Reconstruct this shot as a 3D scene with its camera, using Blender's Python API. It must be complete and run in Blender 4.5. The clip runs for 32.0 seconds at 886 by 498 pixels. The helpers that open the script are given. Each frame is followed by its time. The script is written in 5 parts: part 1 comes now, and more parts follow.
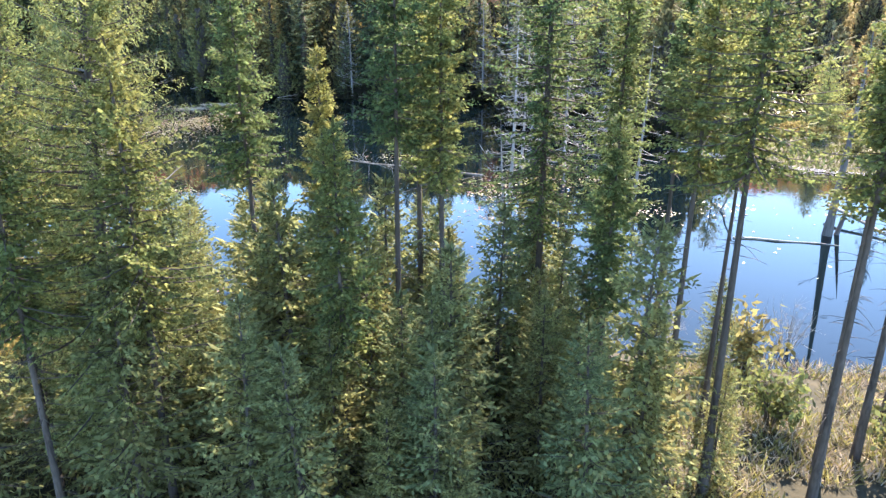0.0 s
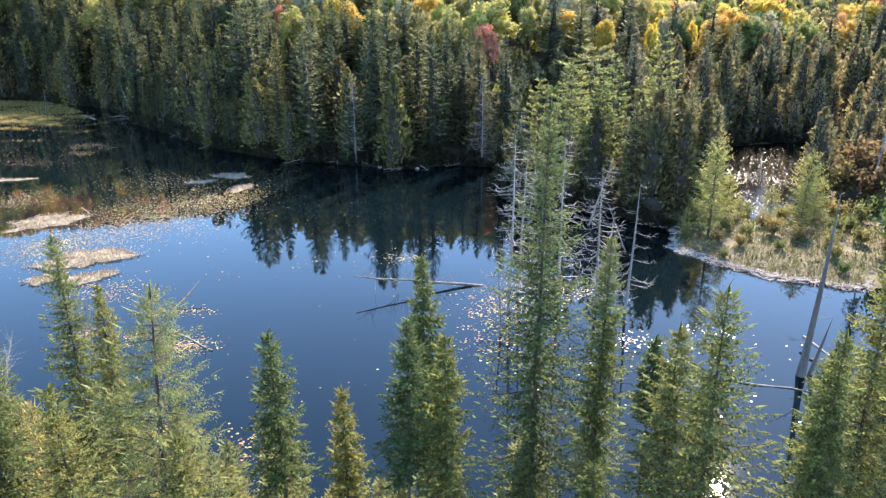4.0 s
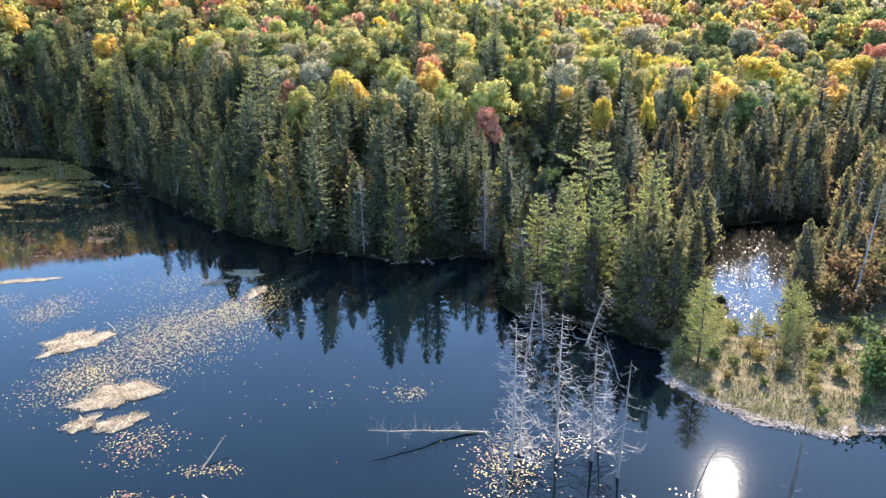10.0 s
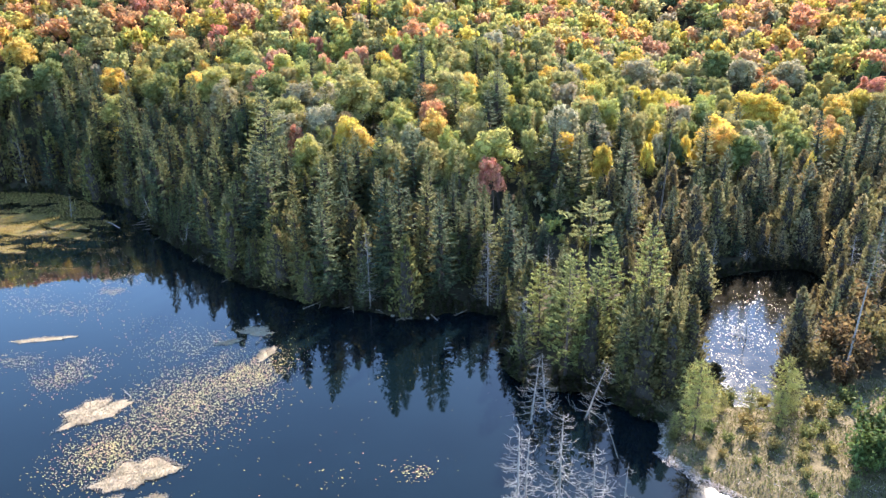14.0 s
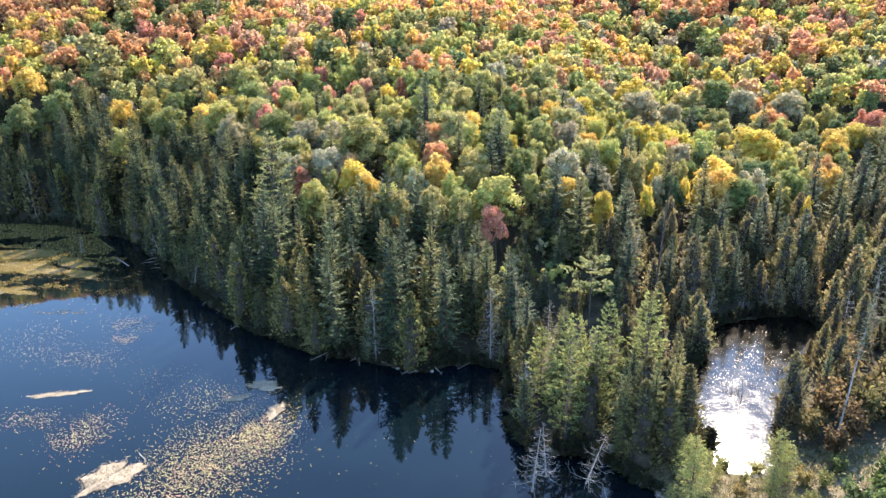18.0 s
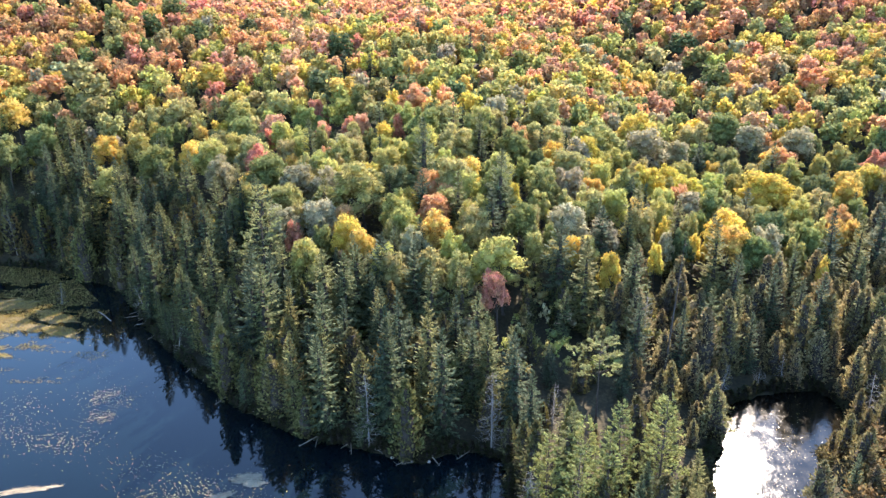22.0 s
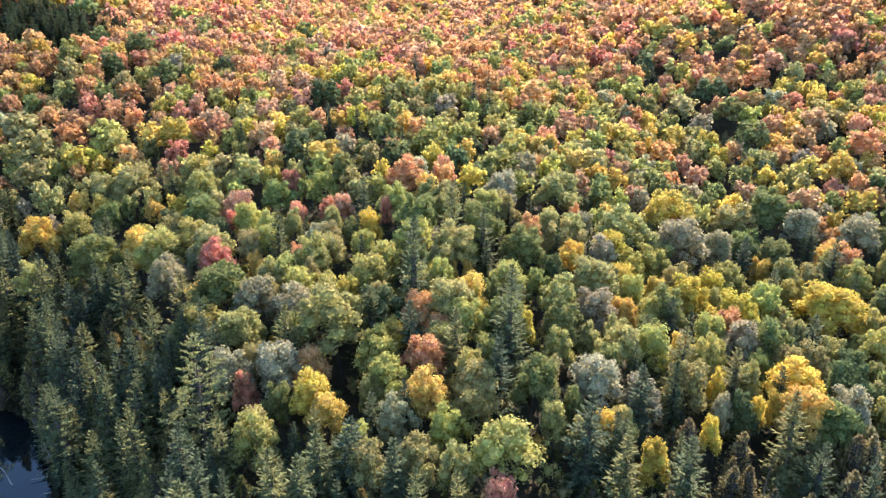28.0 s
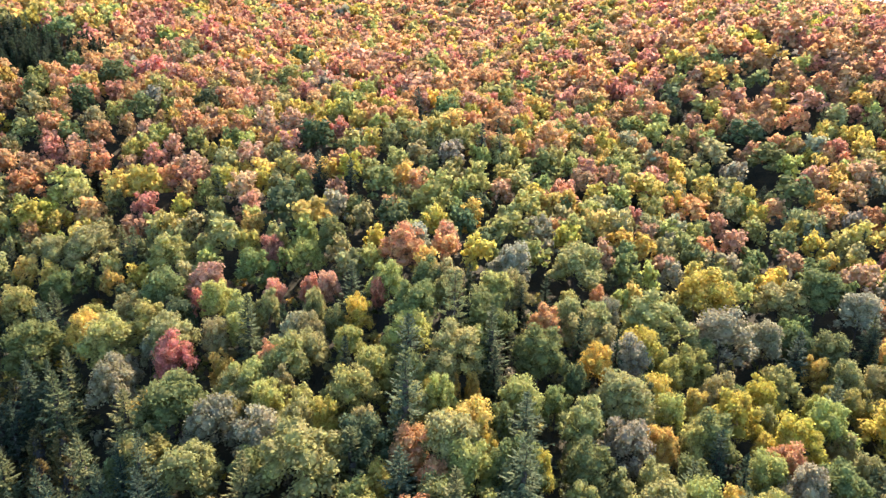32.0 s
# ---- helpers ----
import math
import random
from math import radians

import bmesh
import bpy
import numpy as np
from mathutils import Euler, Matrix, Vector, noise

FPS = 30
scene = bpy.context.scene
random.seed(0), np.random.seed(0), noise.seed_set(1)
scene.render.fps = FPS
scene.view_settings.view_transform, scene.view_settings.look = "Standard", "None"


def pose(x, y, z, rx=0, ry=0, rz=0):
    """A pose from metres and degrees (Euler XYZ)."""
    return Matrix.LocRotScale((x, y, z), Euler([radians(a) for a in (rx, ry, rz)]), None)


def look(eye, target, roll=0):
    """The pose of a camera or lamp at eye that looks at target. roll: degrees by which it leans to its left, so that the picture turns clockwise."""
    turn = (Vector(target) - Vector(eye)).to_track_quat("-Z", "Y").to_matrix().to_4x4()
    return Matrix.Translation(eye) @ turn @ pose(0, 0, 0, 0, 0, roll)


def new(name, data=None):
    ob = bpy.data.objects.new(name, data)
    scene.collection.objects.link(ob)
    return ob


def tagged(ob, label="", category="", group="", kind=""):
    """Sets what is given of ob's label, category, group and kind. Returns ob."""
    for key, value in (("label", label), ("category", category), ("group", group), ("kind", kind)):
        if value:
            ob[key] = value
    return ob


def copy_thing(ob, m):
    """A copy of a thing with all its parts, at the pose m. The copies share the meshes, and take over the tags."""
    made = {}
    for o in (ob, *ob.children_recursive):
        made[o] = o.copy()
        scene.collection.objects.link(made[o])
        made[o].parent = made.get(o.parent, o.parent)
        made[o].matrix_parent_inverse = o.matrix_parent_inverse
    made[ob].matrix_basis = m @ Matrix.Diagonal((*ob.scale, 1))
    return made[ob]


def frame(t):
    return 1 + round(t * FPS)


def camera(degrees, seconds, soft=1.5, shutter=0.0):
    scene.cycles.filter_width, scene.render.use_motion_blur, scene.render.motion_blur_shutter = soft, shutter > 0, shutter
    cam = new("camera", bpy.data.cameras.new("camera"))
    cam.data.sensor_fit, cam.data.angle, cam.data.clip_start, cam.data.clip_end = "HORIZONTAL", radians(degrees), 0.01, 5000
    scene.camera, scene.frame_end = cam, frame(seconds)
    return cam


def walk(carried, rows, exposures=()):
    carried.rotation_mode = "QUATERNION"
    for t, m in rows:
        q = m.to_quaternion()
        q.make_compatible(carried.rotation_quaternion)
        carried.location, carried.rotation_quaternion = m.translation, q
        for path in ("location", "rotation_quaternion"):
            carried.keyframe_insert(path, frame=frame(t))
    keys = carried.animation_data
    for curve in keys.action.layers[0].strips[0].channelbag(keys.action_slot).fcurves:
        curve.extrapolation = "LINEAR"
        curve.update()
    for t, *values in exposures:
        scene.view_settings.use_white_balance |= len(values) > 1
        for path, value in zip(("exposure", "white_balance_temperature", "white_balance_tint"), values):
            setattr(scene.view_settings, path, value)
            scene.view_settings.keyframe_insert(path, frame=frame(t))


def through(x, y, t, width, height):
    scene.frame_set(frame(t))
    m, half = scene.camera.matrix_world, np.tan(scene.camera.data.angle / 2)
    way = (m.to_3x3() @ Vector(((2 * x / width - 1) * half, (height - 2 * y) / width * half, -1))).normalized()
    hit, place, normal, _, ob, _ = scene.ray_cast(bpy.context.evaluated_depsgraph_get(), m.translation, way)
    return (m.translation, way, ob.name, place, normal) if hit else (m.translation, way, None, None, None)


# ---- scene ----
cam = camera(65.7, 32.0, soft=1.4, shutter=0.1)
METRES, EYE, TILT, LEAN, TURN = 156.0, 16.0, -19.3, 0.0, 0.0
ROWS = [
    (0.0, 0.0, 0.0, 0.0, 0.0, 0.0, -0.0),
    (0.5, -0.0004, -0.00327, 0.0091, -0.025, 0.083, -0.04),
    (1.0, -0.0005, -0.00653, 0.0183, -0.008, 0.083, -0.12),
    (1.5, -0.0007, -0.01004, 0.0275, -0.008, 0.091, -0.06),
    (2.0, -0.0006, -0.01343, 0.0365, 0.041, 0.124, -0.02),
    (2.5, -0.0005, -0.01718, 0.0453, 0.025, 0.116, 0.03),
    (3.0, -0.0003, -0.02057, 0.0541, 0.033, 0.165, 0.12),
    (3.5, -0.0004, -0.02408, 0.0629, 0.066, 0.19, 0.23),
    (4.0, -0.0006, -0.02735, 0.0717, 0.066, 0.231, 0.27),
    (4.5, -0.0007, -0.03073, 0.0808, 0.066, 0.248, 0.32),
    (6.5, -0.0011, -0.04453, 0.1173, 0.107, 0.339, 0.48),
    (7.0, -0.0015, -0.04743, 0.1266, 0.116, 0.355, 0.5),
    (7.5, -0.0016, -0.0507, 0.1361, 0.14, 0.364, 0.53),
    (8.0, -0.002, -0.05348, 0.1453, 0.149, 0.38, 0.54),
    (8.5, -0.0023, -0.05675, 0.1546, 0.174, 0.38, 0.55),
    (9.0, -0.0027, -0.05977, 0.1637, 0.182, 0.397, 0.6),
    (9.5, -0.0028, -0.0628, 0.1727, 0.215, 0.405, 0.62),
    (10.0, -0.0031, -0.06595, 0.1818, 0.231, 0.43, 0.62),
    (10.5, -0.0035, -0.06909, 0.1908, 0.248, 0.438, 0.64),
    (11.0, -0.0039, -0.07199, 0.1999, 0.248, 0.455, 0.67),
    (11.5, -0.0041, -0.07514, 0.2088, 0.281, 0.471, 0.69),
    (12.0, -0.0044, -0.07805, 0.2179, 0.289, 0.471, 0.7),
    (12.5, -0.0048, -0.08131, 0.227, 0.306, 0.479, 0.7),
    (13.0, -0.005, -0.08434, 0.2361, 0.322, 0.479, 0.7),
    (13.5, -0.0053, -0.08736, 0.2451, 0.347, 0.479, 0.71),
    (14.0, -0.0056, -0.09075, 0.2543, 0.355, 0.471, 0.7),
    (14.5, -0.0058, -0.09377, 0.2634, 0.372, 0.471, 0.71),
    (16.5, -0.0068, -0.10539, 0.3001, 0.446, 0.479, 0.69),
    (17.0, -0.0071, -0.10866, 0.3092, 0.479, 0.479, 0.69),
    (17.5, -0.0076, -0.11168, 0.3182, 0.471, 0.488, 0.65),
    (18.0, -0.0076, -0.11495, 0.3274, 0.496, 0.479, 0.62),
    (18.5, -0.0079, -0.11785, 0.3365, 0.512, 0.479, 0.62),
    (19.0, -0.0086, -0.11931, 0.3462, 0.479, 0.463, 0.57),
    (19.5, -0.0089, -0.11628, 0.3571, 0.512, 0.471, 0.53),
    (20.0, -0.0092, -0.10938, 0.3698, 0.479, 0.455, 0.49),
    (20.5, -0.0089, -0.09934, 0.3835, 0.455, 0.446, 0.47),
    (21.0, -0.0088, -0.08639, 0.3983, 0.405, 0.455, 0.47),
    (21.5, -0.0086, -0.07151, 0.4136, 0.355, 0.455, 0.46),
    (22.0, -0.008, -0.05518, 0.4298, 0.306, 0.471, 0.42),
    (22.5, -0.0075, -0.03739, 0.4467, 0.264, 0.455, 0.37),
    (23.0, -0.0067, -0.01827, 0.4639, 0.24, 0.455, 0.34),
    (23.5, -0.0061, 0.00194, 0.4817, 0.207, 0.463, 0.28),
    (24.0, -0.0054, 0.02323, 0.4999, 0.19, 0.463, 0.23),
    (24.5, -0.0046, 0.04513, 0.5183, 0.182, 0.471, 0.18),
    (25.0, -0.0038, 0.06788, 0.5368, 0.19, 0.479, 0.13),
    (25.5, -0.003, 0.09111, 0.5555, 0.198, 0.471, 0.08),
    (27.5, -0.0009, 0.18695, 0.6317, 0.256, 0.438, -0.33),
    (28.0, -0.0005, 0.21114, 0.6513, 0.281, 0.421, -0.47),
    (28.5, 0.0, 0.23595, 0.6709, 0.306, 0.421, -0.59),
    (29.0, 0.0006, 0.26076, 0.6905, 0.347, 0.421, -0.69),
    (29.5, 0.0011, 0.28568, 0.71, 0.388, 0.438, -0.78),
    (30.0, 0.0014, 0.31085, 0.7294, 0.438, 0.446, -0.89),
    (30.5, 0.0014, 0.33614, 0.7489, 0.488, 0.455, -1.04),
    (31.0, 0.0014, 0.36131, 0.7682, 0.545, 0.446, -1.23),
    (31.5, 0.0015, 0.3866, 0.7872, 0.603, 0.455, -1.4),
    (32.0, 0.0016, 0.41188, 0.8064, 0.669, 0.471, -1.54),
]
EXPOSURES = [(0.0, 2.55), (2.0, 2.38), (4.0, 2.14), (8.0, 2.14), (12.0, 2.19), (18.0, 2.24), (23.0, 2.25), (28.0, 1.98), (32.0, 1.86)]  # stops
walk(cam, [(t, pose(0, 0, EYE, TILT, LEAN, TURN) @ pose(METRES * x, METRES * y, METRES * z, 90 + pitch, roll, yaw)) for t, x, y, z, yaw, pitch, roll in ROWS], EXPOSURES)

# ---- world, sun, exposure ----
SUN_AZ, SUN_EL = radians(25.4), radians(35.5)  # east of the +y axis, above the horizon
world = bpy.data.worlds.new("sky")
scene.world = world
world.use_nodes = True
wn = world.node_tree
wn.nodes.clear()
sky = wn.nodes.new("ShaderNodeTexSky")
sky.sky_type = "NISHITA"
sky.sun_disc = False
sky.sun_elevation, sky.sun_rotation = SUN_EL, SUN_AZ
sky.altitude, sky.air_density, sky.dust_density, sky.ozone_density = 300, 1.0, 0.1, 5.0
sky_bg = wn.nodes.new("ShaderNodeBackground")
sky_bg.inputs["Strength"].default_value = 0.155
wout = wn.nodes.new("ShaderNodeOutputWorld")
wn.links.new(sky.outputs[0], sky_bg.inputs[0])
wn.links.new(sky_bg.outputs[0], wout.inputs[0])
sun = new("sun", bpy.data.lights.new("sun", "SUN"))
sun.data.energy, sun.data.angle, sun.data.color = 5.0, radians(0.53), (1.0, 0.85, 0.725)
SUN_DIR = Vector((math.sin(SUN_AZ) * math.cos(SUN_EL), math.cos(SUN_AZ) * math.cos(SUN_EL), math.sin(SUN_EL)))
sun.matrix_basis = look(SUN_DIR * 400, (0, 0, 0))


# ---- materials ----
def mat_new(name):
    m = bpy.data.materials.new(name)
    m.use_nodes = True
    m.node_tree.nodes.clear()
    out = m.node_tree.nodes.new("ShaderNodeOutputMaterial")
    return m, m.node_tree.nodes, m.node_tree.links, out


def ramp(nodes, stops, interp="LINEAR"):
    r = nodes.new("ShaderNodeValToRGB")
    r.color_ramp.interpolation = interp
    while len(r.color_ramp.elements) < len(stops):
        r.color_ramp.elements.new(0.5)
    for e, (p, c) in zip(r.color_ramp.elements, stops):
        e.position, e.color = p, (*c, 1)
    return r


def foliage(name, stops, source="object", through=0.35, spread=0.55, rough=0.7, gloss=0.12, refl=1.0):
    """Leaves or needles: a tint per plant, a shade per leaf, and light that comes through."""
    m, n, l, out = mat_new(name)
    if source == "object":
        info = n.new("ShaderNodeObjectInfo")
        r = ramp(n, stops)
        l.new(info.outputs["Random"], r.inputs[0])
        col = r.outputs[0]
    elif source == "tint":
        a = n.new("ShaderNodeAttribute")
        a.attribute_name = "tint"
        col = a.outputs["Color"]
    else:
        info = n.new("ShaderNodeObjectInfo")
        col = info.outputs["Color"]
    geo = n.new("ShaderNodeNewGeometry")
    mr = n.new("ShaderNodeMapRange")
    mr.inputs[3].default_value, mr.inputs[4].default_value = 1 - spread, 1 + spread
    l.new(geo.outputs["Random Per Island"], mr.inputs[0])
    co = n.new("ShaderNodeTexCoord")
    tex = n.new("ShaderNodeTexNoise")
    tex.inputs["Scale"].default_value, tex.inputs["Detail"].default_value = 0.55, 3
    l.new(co.outputs["Object"], tex.inputs["Vector"])
    hs = n.new("ShaderNodeHueSaturation")
    l.new(col, hs.inputs["Color"])
    l.new(mr.outputs[0], hs.inputs["Value"])
    mh = n.new("ShaderNodeMapRange")
    mh.inputs[1].default_value, mh.inputs[2].default_value = 0.3, 0.7
    mh.inputs[3].default_value, mh.inputs[4].default_value = 0.478, 0.518
    l.new(tex.outputs[0], mh.inputs[0])
    l.new(mh.outputs[0], hs.inputs["Hue"])
    bs = n.new("ShaderNodeBsdfPrincipled")
    bs.inputs["Roughness"].default_value = rough
    bs.inputs["Specular IOR Level"].default_value = gloss
    face = n.new("ShaderNodeHueSaturation")
    face.inputs["Value"].default_value = refl
    l.new(hs.outputs[0], face.inputs["Color"])
    l.new(face.outputs[0], bs.inputs["Base Color"])
    tr = n.new("ShaderNodeBsdfTranslucent")
    l.new(hs.outputs[0], tr.inputs["Color"])
    mix = n.new("ShaderNodeMixShader")
    mix.inputs[0].default_value = through
    l.new(bs.outputs[0], mix.inputs[1])
    l.new(tr.outputs[0], mix.inputs[2])
    l.new(mix.outputs[0], out.inputs[0])
    return m


def surface(name, stops, scale=4.0, stretch=(1, 1, 1), rough=0.85, bump=0.3, dist=0.02, detail=6, per_object=0.0, island=0.0):
    """A rough natural surface: two scales of noise in its colour, and relief."""
    m, n, l, out = mat_new(name)
    co = n.new("ShaderNodeTexCoord")
    mp = n.new("ShaderNodeMapping")
    mp.inputs["Scale"].default_value = stretch
    l.new(co.outputs["Object"], mp.inputs[0])
    t1 = n.new("ShaderNodeTexNoise")
    t1.inputs["Scale"].default_value, t1.inputs["Detail"].default_value = scale, detail
    l.new(mp.outputs[0], t1.inputs["Vector"])
    t2 = n.new("ShaderNodeTexNoise")
    t2.inputs["Scale"].default_value, t2.inputs["Detail"].default_value = scale * 0.13, 3
    l.new(mp.outputs[0], t2.inputs["Vector"])
    mx = n.new("ShaderNodeMath")
    mx.operation = "ADD"
    l.new(t1.outputs[0], mx.inputs[0])
    l.new(t2.outputs[0], mx.inputs[1])
    hf = n.new("ShaderNodeMapRange")
    hf.inputs[1].default_value, hf.inputs[2].default_value = 0.65, 1.35
    l.new(mx.outputs[0], hf.inputs[0])
    r = ramp(n, stops)
    l.new(hf.outputs[0], r.inputs[0])
    hs = n.new("ShaderNodeHueSaturation")
    l.new(r.outputs[0], hs.inputs["Color"])
    if per_object or island:
        if island:
            src = n.new("ShaderNodeNewGeometry").outputs["Random Per Island"]
        else:
            src = n.new("ShaderNodeObjectInfo").outputs["Random"]
        mr = n.new("ShaderNodeMapRange")
        k = per_object or island
        mr.inputs[3].default_value, mr.inputs[4].default_value = 1 - k, 1 + k
        l.new(src, mr.inputs[0])
        l.new(mr.outputs[0], hs.inputs["Value"])
    bs = n.new("ShaderNodeBsdfPrincipled")
    bs.inputs["Roughness"].default_value = rough
    bs.inputs["Specular IOR Level"].default_value = 0.3
    l.new(hs.outputs[0], bs.inputs["Base Color"])
    bp = n.new("ShaderNodeBump")
    bp.inputs["Strength"].default_value, bp.inputs["Distance"].default_value = bump, dist
    l.new(t1.outputs[0], bp.inputs["Height"])
    l.new(bp.outputs[0], bs.inputs["Normal"])
    l.new(bs.outputs[0], out.inputs[0])
    return m


def water_mat(name, ripple, scale, deep, patch, swell=0.05, rough=(0.025, 0.025), calm=0.12):
    """Dark, tea-coloured still water with a skin of small ripples."""
    m, n, l, out = mat_new(name)
    co = n.new("ShaderNodeTexCoord")
    t1 = n.new("ShaderNodeTexNoise")
    t1.inputs["Scale"].default_value, t1.inputs["Detail"].default_value = scale, 4
    l.new(co.outputs["Object"], t1.inputs["Vector"])
    t2 = n.new("ShaderNodeTexNoise")
    t2.inputs["Scale"].default_value, t2.inputs["Detail"].default_value = patch, 3
    l.new(co.outputs["Object"], t2.inputs["Vector"])
    mr = n.new("ShaderNodeMapRange")
    mr.inputs[1].default_value, mr.inputs[2].default_value = 0.4, 0.62
    mr.inputs[3].default_value, mr.inputs[4].default_value = ripple * calm, ripple
    l.new(t2.outputs[0], mr.inputs[0])
    bp = n.new("ShaderNodeBump")
    bp.inputs["Distance"].default_value = swell
    l.new(mr.outputs[0], bp.inputs["Strength"])
    l.new(t1.outputs[0], bp.inputs["Height"])
    r = ramp(n, [(0.3, deep), (0.7, tuple(c * 1.8 for c in deep))])
    l.new(t2.outputs[0], r.inputs[0])
    bs = n.new("ShaderNodeBsdfPrincipled")
    l.new(r.outputs[0], bs.inputs["Base Color"])
    rr = n.new("ShaderNodeMapRange")
    rr.inputs[1].default_value, rr.inputs[2].default_value = 0.33, 0.67
    rr.inputs[3].default_value, rr.inputs[4].default_value = rough
    l.new(t2.outputs[0], rr.inputs[0])
    l.new(rr.outputs[0], bs.inputs["Roughness"])
    bs.inputs["IOR"].default_value = 1.333
    l.new(bp.outputs[0], bs.inputs["Normal"])
    l.new(bs.outputs[0], out.inputs[0])
    return m


M_SPRUCE = foliage("spruce_needles", [(0.0, (0.07, 0.095, 0.06)), (0.4, (0.105, 0.13, 0.07)), (0.75, (0.15, 0.165, 0.072)), (1.0, (0.22, 0.205, 0.08))], through=0.36, spread=0.55, gloss=0.05, refl=0.95)
M_NEAR = foliage("near_spruce_needles", [(0.0, (0.1, 0.142, 0.06)), (0.5, (0.165, 0.195, 0.07)), (1.0, (0.26, 0.25, 0.08))], through=0.48, spread=0.5, gloss=0.06, refl=0.9)
M_CEDAR = foliage("cedar_sprays", [], source="color", through=0.34, spread=0.5, gloss=0.05)
M_PINE = foliage("pine_tufts", [(0.0, (0.2, 0.23, 0.09)), (1.0, (0.3, 0.31, 0.11))], through=0.45, spread=0.5, gloss=0.05, refl=0.9)
M_PLATE = foliage("white_pine_tufts", [(0.0, (0.26, 0.275, 0.115)), (1.0, (0.3, 0.3, 0.125))], through=0.42, spread=0.45, gloss=0.06)
M_LARCH = foliage("larch_needles", [(0.0, (0.32, 0.335, 0.11)), (1.0, (0.42, 0.385, 0.12))], through=0.5, spread=0.4)
M_GREENLARCH = foliage("green_larch_needles", [(0.0, (0.2, 0.23, 0.085)), (1.0, (0.23, 0.245, 0.09))], through=0.45, spread=0.45)
M_YOUNG = foliage("young_fir_needles", [(0.0, (0.17, 0.2, 0.09)), (1.0, (0.28, 0.265, 0.1))], through=0.45, spread=0.5, gloss=0.06)
M_LEAF = foliage("autumn_leaves", [], source="color", through=0.5, spread=0.3, gloss=0.03, refl=1.05)
M_WOODS = foliage("far_autumn_leaves", [], source="tint", through=0.5, spread=0.3, gloss=0.03, refl=1.05)
M_SHRUB = foliage("shrub_leaves", [(0.0, (0.11, 0.15, 0.05)), (0.5, (0.2, 0.2, 0.07)), (1.0, (0.28, 0.21, 0.08))], through=0.4, spread=0.5)
M_GRASS = foliage("sedge_blades", [(0.0, (0.125, 0.13, 0.045)), (1.0, (0.19, 0.17, 0.065))], through=0.3, spread=0.7)
M_MARSH = foliage("marsh_sedge_blades", [(0.0, (0.27, 0.21, 0.065)), (1.0, (0.34, 0.26, 0.085))], through=0.3, spread=0.6)
M_WEED = foliage("floating_weed", [(0.0, (0.23, 0.165, 0.055)), (1.0, (0.25, 0.175, 0.055))], through=0.15, spread=0.65)
M_DRYGRASS = foliage("dry_sedge", [(0.0, (0.33, 0.275, 0.19)), (1.0, (0.4, 0.335, 0.24))], through=0.2, spread=0.4)
M_BANKGRASS = foliage("bank_growth", [(0.0, (0.33, 0.27, 0.09)), (1.0, (0.4, 0.32, 0.1))], through=0.4, spread=0.6)
M_PADS = foliage("lily_pad_skin", [(0.0, (0.28, 0.225, 0.07)), (1.0, (0.3, 0.24, 0.075))], through=0.0, spread=0.75, rough=0.3, gloss=0.5)
M_REDPADS = foliage("red_lily_pad_skin", [(0.0, (0.3, 0.14, 0.075)), (1.0, (0.31, 0.145, 0.08))], through=0.0, spread=0.7, rough=0.3, gloss=0.5)
M_BARK = surface("spruce_bark", [(0.0, (0.035, 0.028, 0.023)), (1.0, (0.12, 0.1, 0.085))], 14, (1, 1, 0.25), 0.9, 0.6, 0.02, per_object=0.25)
# far stems, and crown cores whose dark brown paints the shade inside
M_STEM_SHADE = surface("stem_and_crown_shade", [(0.0, (0.03, 0.026, 0.02)), (1.0, (0.075, 0.062, 0.048))], 8, (1, 1, 1), 0.95, 0.5, 0.05)
M_DEAD = surface("weathered_wood", [(0.0, (0.15, 0.138, 0.125)), (1.0, (0.37, 0.345, 0.315))], 9, (1, 1, 0.15), 0.8, 0.5, 0.02, per_object=0.25)
M_STICK = surface("gnawed_sticks", [(0.0, (0.42, 0.36, 0.32)), (1.0, (0.68, 0.6, 0.54))], 9, (1, 1, 1), 0.75, 0.4, 0.02, island=0.3)
M_SNAG = surface("old_snag_wood", [(0.0, (0.07, 0.062, 0.058)), (1.0, (0.2, 0.18, 0.165))], 9, (1, 1, 0.15), 0.85, 0.6, 0.03)
M_LOG = surface("sunken_wood", [(0.0, (0.1, 0.08, 0.06)), (1.0, (0.38, 0.33, 0.27))], 6, (1, 1, 1), 0.8, 0.6, 0.03, per_object=0.25)
M_GROUND = surface("forest_floor", [(0.0, (0.02, 0.02, 0.01)), (0.5, (0.045, 0.038, 0.02)), (1.0, (0.09, 0.07, 0.035))], 1.6, (1, 1, 1), 0.95, 0.6, 0.1)
M_MUD = surface("marsh_peat", [(0.0, (0.06, 0.048, 0.025)), (1.0, (0.19, 0.155, 0.085))], 3.0, (1, 1, 1), 0.9, 0.6, 0.05)
M_STRAW = surface("matted_straw", [(0.0, (0.16, 0.13, 0.085)), (1.0, (0.4, 0.34, 0.24))], 3.0, (1, 1, 1), 0.9, 0.6, 0.05)
M_LAKE = water_mat("lake_surface", 0.06, 1.8, (0.0013, 0.0036, 0.005), 0.05, rough=(0.02, 0.03))
M_POND = water_mat("rippled_pond", 0.5, 1.4, (0.004, 0.0035, 0.0025), 0.3, 0.06, (0.05, 0.085), 0.55)

